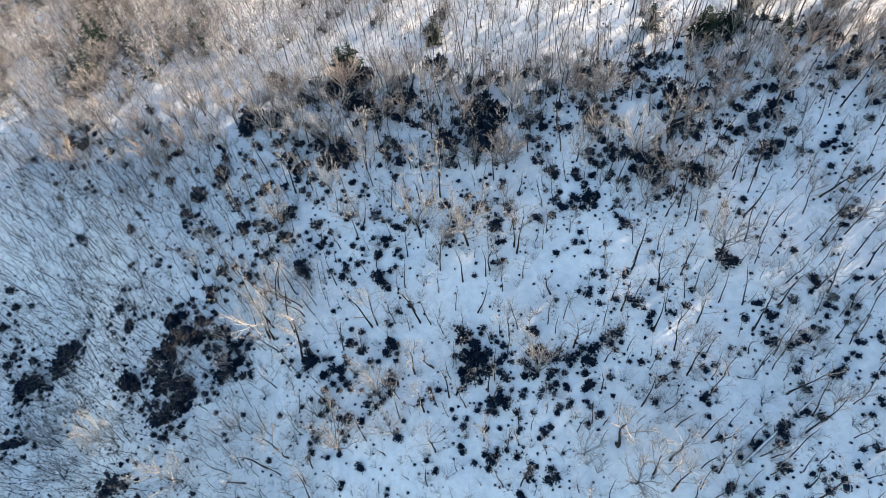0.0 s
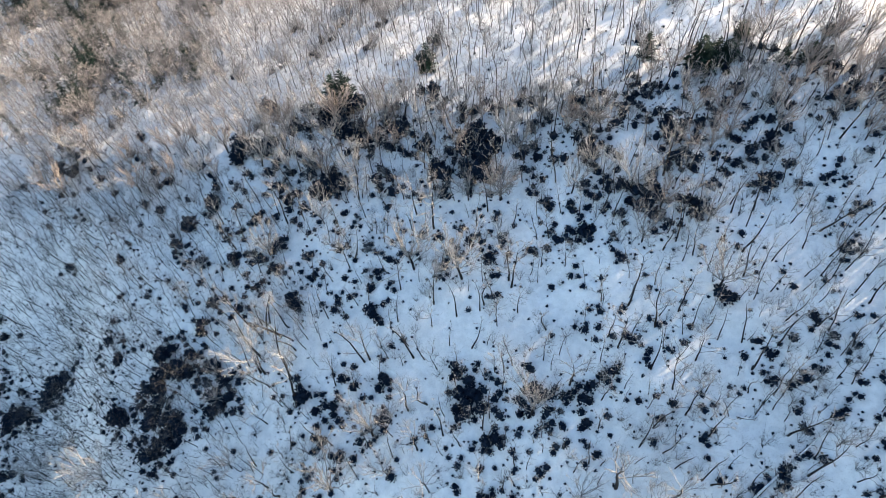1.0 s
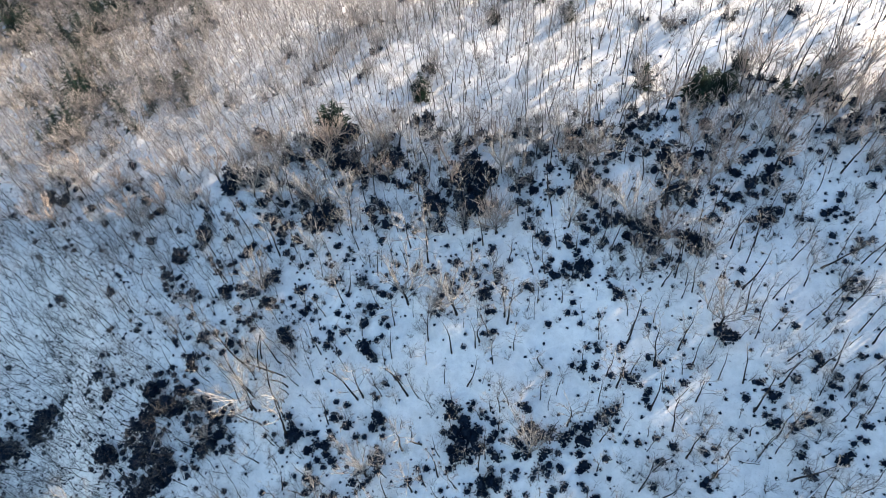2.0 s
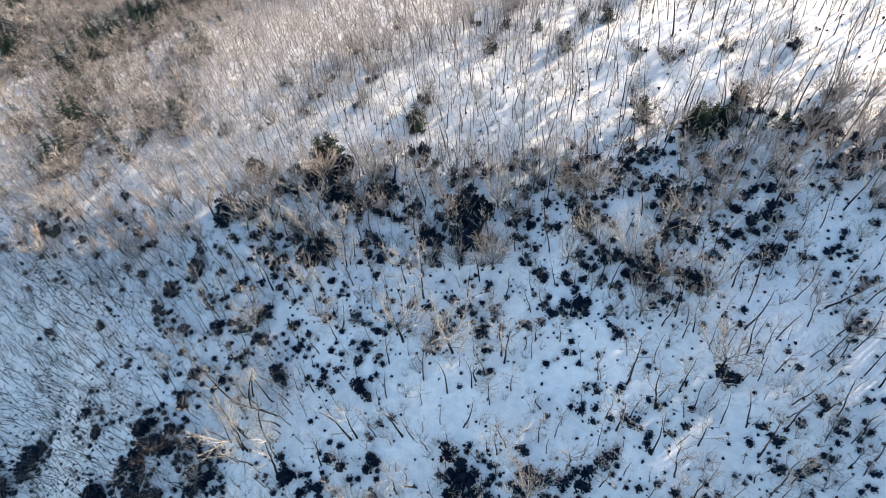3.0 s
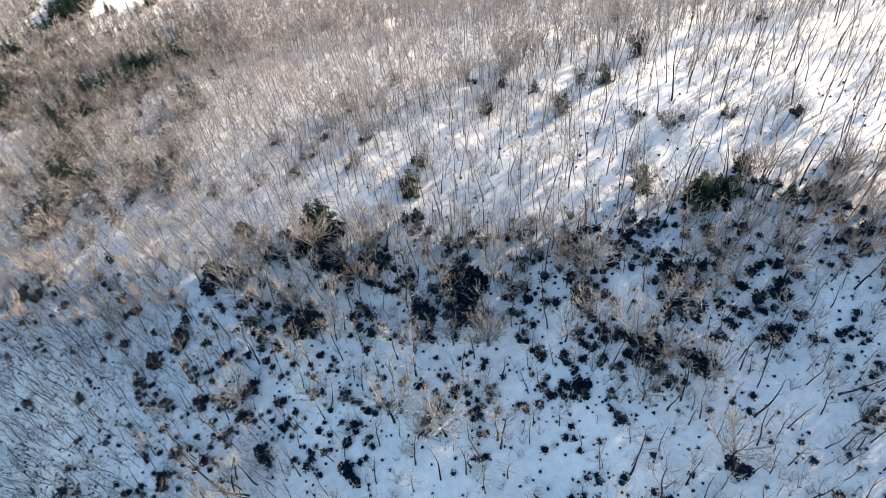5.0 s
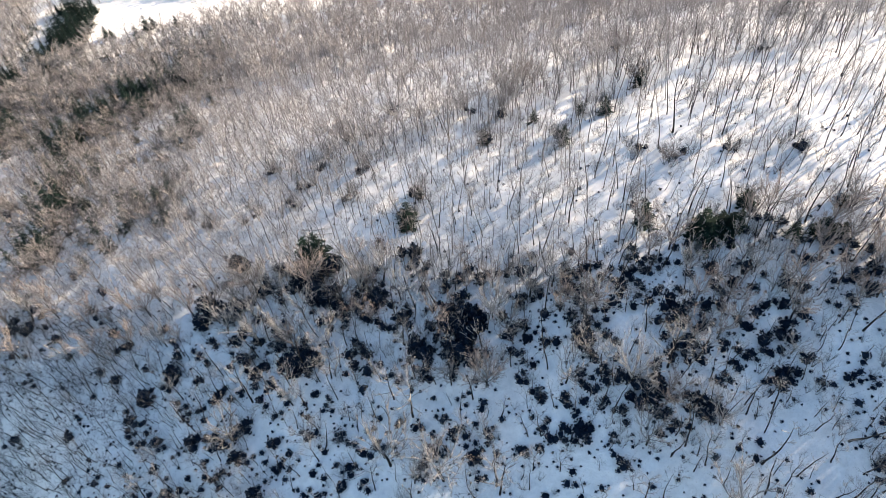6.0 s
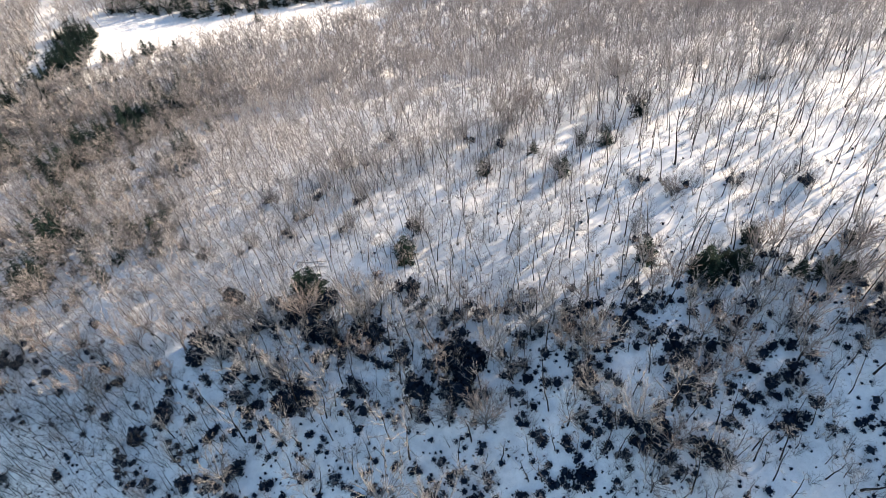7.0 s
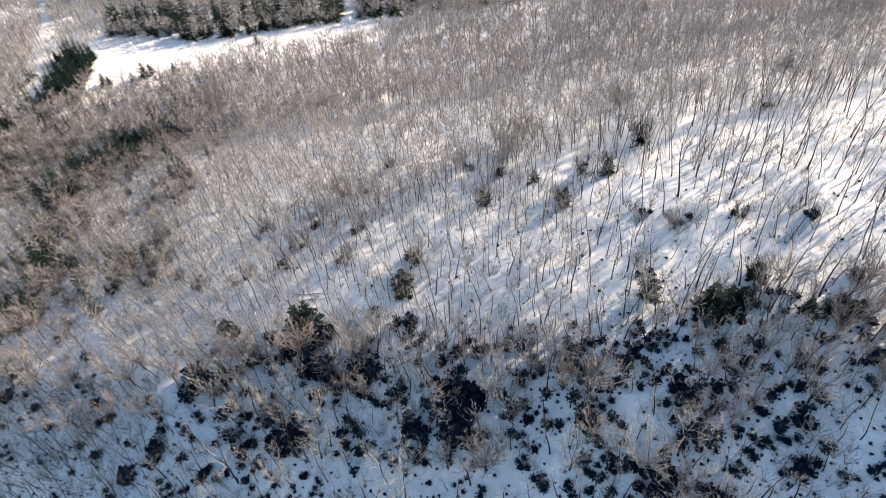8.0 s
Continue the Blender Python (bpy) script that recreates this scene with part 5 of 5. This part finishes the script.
LITTLE_J = [(-29.1, 61.6), (40.9, 69.5), (48.1, 51.2), (47.2, 35.8), (48.3, 49.5), (45.7, 61), (48.6, 46.1), (46.4, 32.6), (-30.9, 33.5),
            (46.7, 32.8), (45.1, 63.2), (48.9, 51.3), (49.7, 44.7), (46, 28.8), (46.6, 62), (49.7, 43.4), (46.2, 62.8), (43.1, 68.8), (49.8, 47.2),
            (50, 50.6), (-32.6, 58), (38.9, 17), (50.2, 51.5), (47.3, 62.4), (50.7, 48.2), (50.6, 50.8), (-33.5, 57.8), (48.8, 60.3), (44.5, 69.3),
            (43.4, 71.3), (47.8, 28.4), (44.3, 70.5), (-30.8, 66.9), (-35.8, 40), (-29.5, 69.6), (44.9, 21.4), (47.2, 66.9), (-33.9, 31.3),
            (-35, 34.2), (48.2, 65.4), (45.9, 69.7), (43.3, 18.3), (-35, 59.3), (42.2, 16.7), (51.5, 59.3), (50.4, 62.6), (-33.6, 64.8), (44.7, 18.4)]
LITTLE_K = [(44.8, 73.7), (49.8, 65.6), (48.7, 68.2), (51.5, 62.5), (-31.6, 71.4), (49.6, 68.1), (52.4, 62.4), (-39.1, 54.2), (-35.1, 67.9),
            (53.3, 63.4), (-38.1, 61.7), (52, 67.8), (-38.6, 63.3), (53.6, 67.4), (-40.4, 31.9), (-40.3, 60.8), (-39.9, 28.9), (-43, 51),
            (-40.8, 61.7), (-41.8, 58.2), (-38.9, 24.5), (-43.1, 55.8), (-44.8, 57.1), (-45.9, 41.8), (-46.1, 49.7), (-45.5, 32.9), (-46.7, 58.5),
            (-47.7, 36.7), (-46.9, 59.8), (-47.8, 55.9), (-50.1, 58), (-50.6, 57.7), (-49.9, 30.3), (-49.8, 65.8), (-55.4, 50.2), (-56.3, 43.5),
            (-60.7, 54.3), (-59.2, 72.4), (-61.6, 65.1), (-60.6, 72.9), (-60.3, 74.2), (-67.7, 76.1), (-68.4, 77.7), (-66.7, 82.8)]
LITTLE = LITTLE_A + LITTLE_B + LITTLE_C + LITTLE_D + LITTLE_E + LITTLE_F + LITTLE_G + LITTLE_H + LITTLE_I + LITTLE_J + LITTLE_K

near_dark = {}
for x, y in MIDDLING + LITTLE:
    near_dark.setdefault((int(x // 2), int(y // 2)), []).append((x, y))


def shrub_land(x, y):
    d = belt_y(x) - y
    if d < -3:
        return 0.10 if d > -20 and x > -30 else 0
    i, j = int(x // 2), int(y // 2)
    crowd = sum(len(near_dark.get((i + a, j + c), ())) for a in (-1, 0, 1) for c in (-1, 0, 1))
    return min(1, 0.11 + 0.1 * crowd + (0.8 if x < -38 and y < 62 else 0.3 if x < -45 else 0))


set_out(shrubs, [(x, y, None) for x, y in MIDDLING[:300]], rng, 0.68, 0.94, 6)
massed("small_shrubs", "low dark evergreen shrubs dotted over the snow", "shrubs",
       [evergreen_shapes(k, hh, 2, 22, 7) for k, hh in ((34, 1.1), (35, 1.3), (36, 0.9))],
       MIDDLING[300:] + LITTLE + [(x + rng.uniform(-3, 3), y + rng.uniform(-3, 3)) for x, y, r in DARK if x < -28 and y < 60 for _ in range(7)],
       [BARK_SHADED, NEEDLE_SHRUB_SHADED], rng, 0.5, 0.82)
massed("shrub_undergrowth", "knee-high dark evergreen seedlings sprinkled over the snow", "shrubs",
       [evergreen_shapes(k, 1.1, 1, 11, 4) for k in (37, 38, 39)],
       scatter(rng, 3500, (-85, 70, 6, 96), shrub_land, 0.45, MIDDLING + LITTLE), [BARK_SHADED, NEEDLE_SHRUB_SHADED], rng, 0.22, 0.5)


# ======== the wood beyond the crest ========
def far_wood(x, y):
    d = y - belt_y(x)
    if d < -2 or in_clearing(x, y) or y > np.interp(x, (-140, 12, 150), (250, 236, 196)) or x < np.interp(y, (90, 120, 174, 240), (-88, -98, -119, -147)):
        return 0
    if inside(x, y, GLADES[0]) or inside(x, y, GLADES[1]):
        return 0.05
    if inside(x, y, GLADES[2]):
        return 0.3
    if -98 < x < -85 and 172 < y < 200:
        return 0
    if -90 < x < 34 and 0 < y - bank_edge(x) < 12:
        return 0.02
    if any(math.hypot(x - a, y - c) < 0.7 * r for a, c, r in GROVES):
        return 0
    if x < -30 + 0.25 * (y - 90):
        return 1.0 if d > 14 else 0.38
    if -84 < x < 2 and 166 + 0.22 * (x + 84) < y < 200:
        return 0.7
    return 0.38 if d < 22 and x > -12 else (0.6 if y < 140 else 0.9)


def leftward(x, y):
    return x < -47 + 0.12 * (y - 100) + 44 * (patch(x, y, 12, 4.0) - 0.5)


def clumps(x, y):
    return min(1.0, max(0.12, 2.6 * patch(x, y, 6.5, 7.0) - 0.7))


def broad_part(x, y):
    if leftward(x, y) or x >= -22 + 0.35 * (y - 90) and y <= 106 + 0.08 * x:
        return 0
    return far_wood(x, y) * clumps(x, y) * (0.62 if x > -45 + 0.5 * (y - 90) else 1.0)


def slender_part(x, y):
    return far_wood(x, y) if x >= -22 + 0.35 * (y - 90) and y <= 112 + 0.08 * x else 0


low_shapes = [forked_shapes(k, height=hh, first=fi, limbs=4, rise=ri, reach=re, thick=0.75, lean=0.14)
              for k, hh, fi, ri, re in ((81, 6.4, 0.34, 0.9, 2.3), (82, 7.4, 0.42, 1.1, 2.1), (83, 5.4, 0.3, 1.0, 2.4), (84, 6.8, 0.45, 0.8, 2.0))]
low_spots = scatter(rng, 420, (-34, 30, 68, 122), lambda x, y: slender_part(x, y) if x < 26 else 0, 1.5, marked + fan_places)
massed("slim_woodland", "slim crooked bare trees over sunlit snow beyond the crest", "woodland",
       low_shapes, low_spots[::2], [BARK_SUNLIT, TWIG], rng, 0.65, 1.1)
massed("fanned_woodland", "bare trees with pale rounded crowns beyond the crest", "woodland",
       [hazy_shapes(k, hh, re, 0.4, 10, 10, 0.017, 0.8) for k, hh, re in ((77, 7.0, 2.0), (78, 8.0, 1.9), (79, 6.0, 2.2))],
       low_spots[1::2], [BARK_SUNLIT, TWIG], rng, 0.7, 1.1)
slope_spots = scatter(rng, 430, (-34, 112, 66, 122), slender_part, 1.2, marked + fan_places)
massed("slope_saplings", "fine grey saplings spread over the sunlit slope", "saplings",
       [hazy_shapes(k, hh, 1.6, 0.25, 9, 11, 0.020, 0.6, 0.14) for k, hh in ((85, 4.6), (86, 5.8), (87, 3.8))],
       slope_spots, [BARK_SUNLIT, TWIG], rng, 0.65, 1.1)
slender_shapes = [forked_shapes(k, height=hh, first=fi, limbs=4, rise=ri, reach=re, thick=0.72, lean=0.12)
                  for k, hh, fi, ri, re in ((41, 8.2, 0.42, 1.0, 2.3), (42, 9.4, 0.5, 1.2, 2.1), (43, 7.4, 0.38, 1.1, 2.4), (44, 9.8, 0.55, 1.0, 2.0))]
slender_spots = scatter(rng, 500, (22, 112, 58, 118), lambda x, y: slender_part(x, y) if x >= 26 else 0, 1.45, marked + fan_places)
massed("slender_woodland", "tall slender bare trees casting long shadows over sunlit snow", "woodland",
       slender_shapes, slender_spots, [BARK_SUNLIT, TWIG], rng, 0.75, 1.15)
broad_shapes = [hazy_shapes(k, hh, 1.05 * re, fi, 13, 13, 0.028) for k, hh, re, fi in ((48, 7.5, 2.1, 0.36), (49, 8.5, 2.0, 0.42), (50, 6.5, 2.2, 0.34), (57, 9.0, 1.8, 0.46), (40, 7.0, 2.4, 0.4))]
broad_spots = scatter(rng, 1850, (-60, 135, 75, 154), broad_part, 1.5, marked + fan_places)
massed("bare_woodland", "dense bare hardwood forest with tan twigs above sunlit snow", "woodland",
       broad_shapes, broad_spots, [BARK_SUNLIT, TWIG], rng, 0.65, 1.0)
dense_shapes = [hazy_shapes(k, hh, 1.12 * re, 0.28, 13, 14, 0.031, 0.9, 0.12) for k, hh, re in ((58, 6.4, 2.3), (59, 7.4, 2.1), (60, 5.6, 2.5), (70, 8.0, 2.0), (39, 6.0, 2.2))]
dense_spots = scatter(rng, 1200, (-122, -20, 75, 162), lambda x, y: far_wood(x, y) * clumps(x, y) if leftward(x, y) else 0, 1.65, fan_places)
massed("tangled_woodland", "tangled low hardwood forest with dense grey-brown crowns", "woodland",
       dense_shapes, dense_spots, [BARK_SUNLIT, TWIG_MID], rng, 0.55, 1.0)
massed("young_spruces", "young dark spruces scattered through grey hardwood forest", "spruces",
       [conifer_shapes(k, height=hh, width=1.5, whorls=9, arms=7, sprays=4, full=0.45) for k, hh in ((91, 5.0), (92, 6.5), (93, 4.0))],
       scatter(rng, 400, (-125, -42, 92, 192), lambda x, y: 0 if in_clearing(x, y) or y < belt_y(x) + 4 else max(0, patch(x, y, 16, 9.0) * 2.6 - 1.05), 1.8, []),
       [BARK_SHADED, NEEDLE], rng, 0.55, 1.2)
far_shapes = [hazy_shapes(k, hh, 1.1 * re, fi, 11, 12, 0.047, 0.9, 0.08) for k, hh, re, fi in ((45, 7.5, 2.2, 0.34), (46, 8.5, 2.1, 0.4), (47, 7.0, 2.3, 0.34))]
far_spots = scatter(rng, 3000, (-145, 150, 150, 250), lambda x, y: far_wood(x, y) * clumps(x, y), 1.6, [])
far_spots += scatter(rng, 420, (-145, -10, 150, 246), far_wood, 1.6, far_spots)
far_spots += scatter(rng, 260, (-145, 30, 206, 246), far_wood, 1.4, far_spots)
massed("distant_woodland", "distant bare hardwood forest with grey-brown crowns above the snow", "woodland",
       far_shapes, far_spots, [BARK_SUNLIT, TWIG_MID], rng, 0.65, 1.05)

# ======== fallen wood ========
fallen_log((31.2, 18.4), (42.6, 25.8), 0.2, BARK_SHADED, "long dark fallen tree with broken limbs lying on the snow", 10)
fallen_log((19.6, 68.1), (21.8, 66.0), 0.09, BARK_PALE, "pale broken stem lying below the crest", 11)
fallen_log((24.8, 64.8), (26.7, 63.3), 0.09, BARK_SHADED, "thin dark fallen stem on shaded snow", 12)
fallen_log((-27.3, 88.5), (-22.6, 82.2), 0.10, BARK_PALE, "pale fallen stem among evergreens on the crest", 13)
fallen_log((-22.5, 87.6), (-19.8, 81.0), 0.10, BARK_PALE, "pale fallen stem among evergreens on the crest", 14)
fallen_log((31.3, 18.0), (32.5, 15.9), 0.10, BARK_PALE, "snow-dusted broken snag beside a fallen tree", 15)
fallen_log((10.9, 56.6), (13.6, 52.4), 0.13, BARK_PALE, "pale fallen trunk lying on open snow", 1)
fallen_log((-55.4, 81.6), (-50.9, 82.4), 0.16, BARK_PALE, "pale fallen log beside dark shrubs at the crest", 2)
fallen_log((-16.3, 88.8), (-11.8, 88.2), 0.15, BARK_PALE, "snowy fallen log lying on the crest", 3)
fallen_log((-15.5, 87.2), (-11.4, 87.4), 0.12, BARK_PALE, "snowy fallen log lying on the crest", 4)
fallen_log((-9.1, 50.9), (-4.1, 52.0), 0.11, BARK_PALE, "pale broken tree fallen across the snow", 5)
fallen_log((-43.1, 37.8), (-41.2, 42.0), 0.14, BARK_PALE, "snow-covered fallen trunk among dark thickets", 6)
fallen_log((32.8, 27.6), (34.9, 26.9), 0.14, BARK_SHADED, "short snow-covered log half sunk in snow", 7)
fallen_log((36.7, 20.2), (40.6, 20.2), 0.10, BARK_SHADED, "dark fallen tree lying on the snow", 8)

put_away(near_models + fan_models + dark_fans + pole_models + thickets + spruces + far_spruces + shrubs)
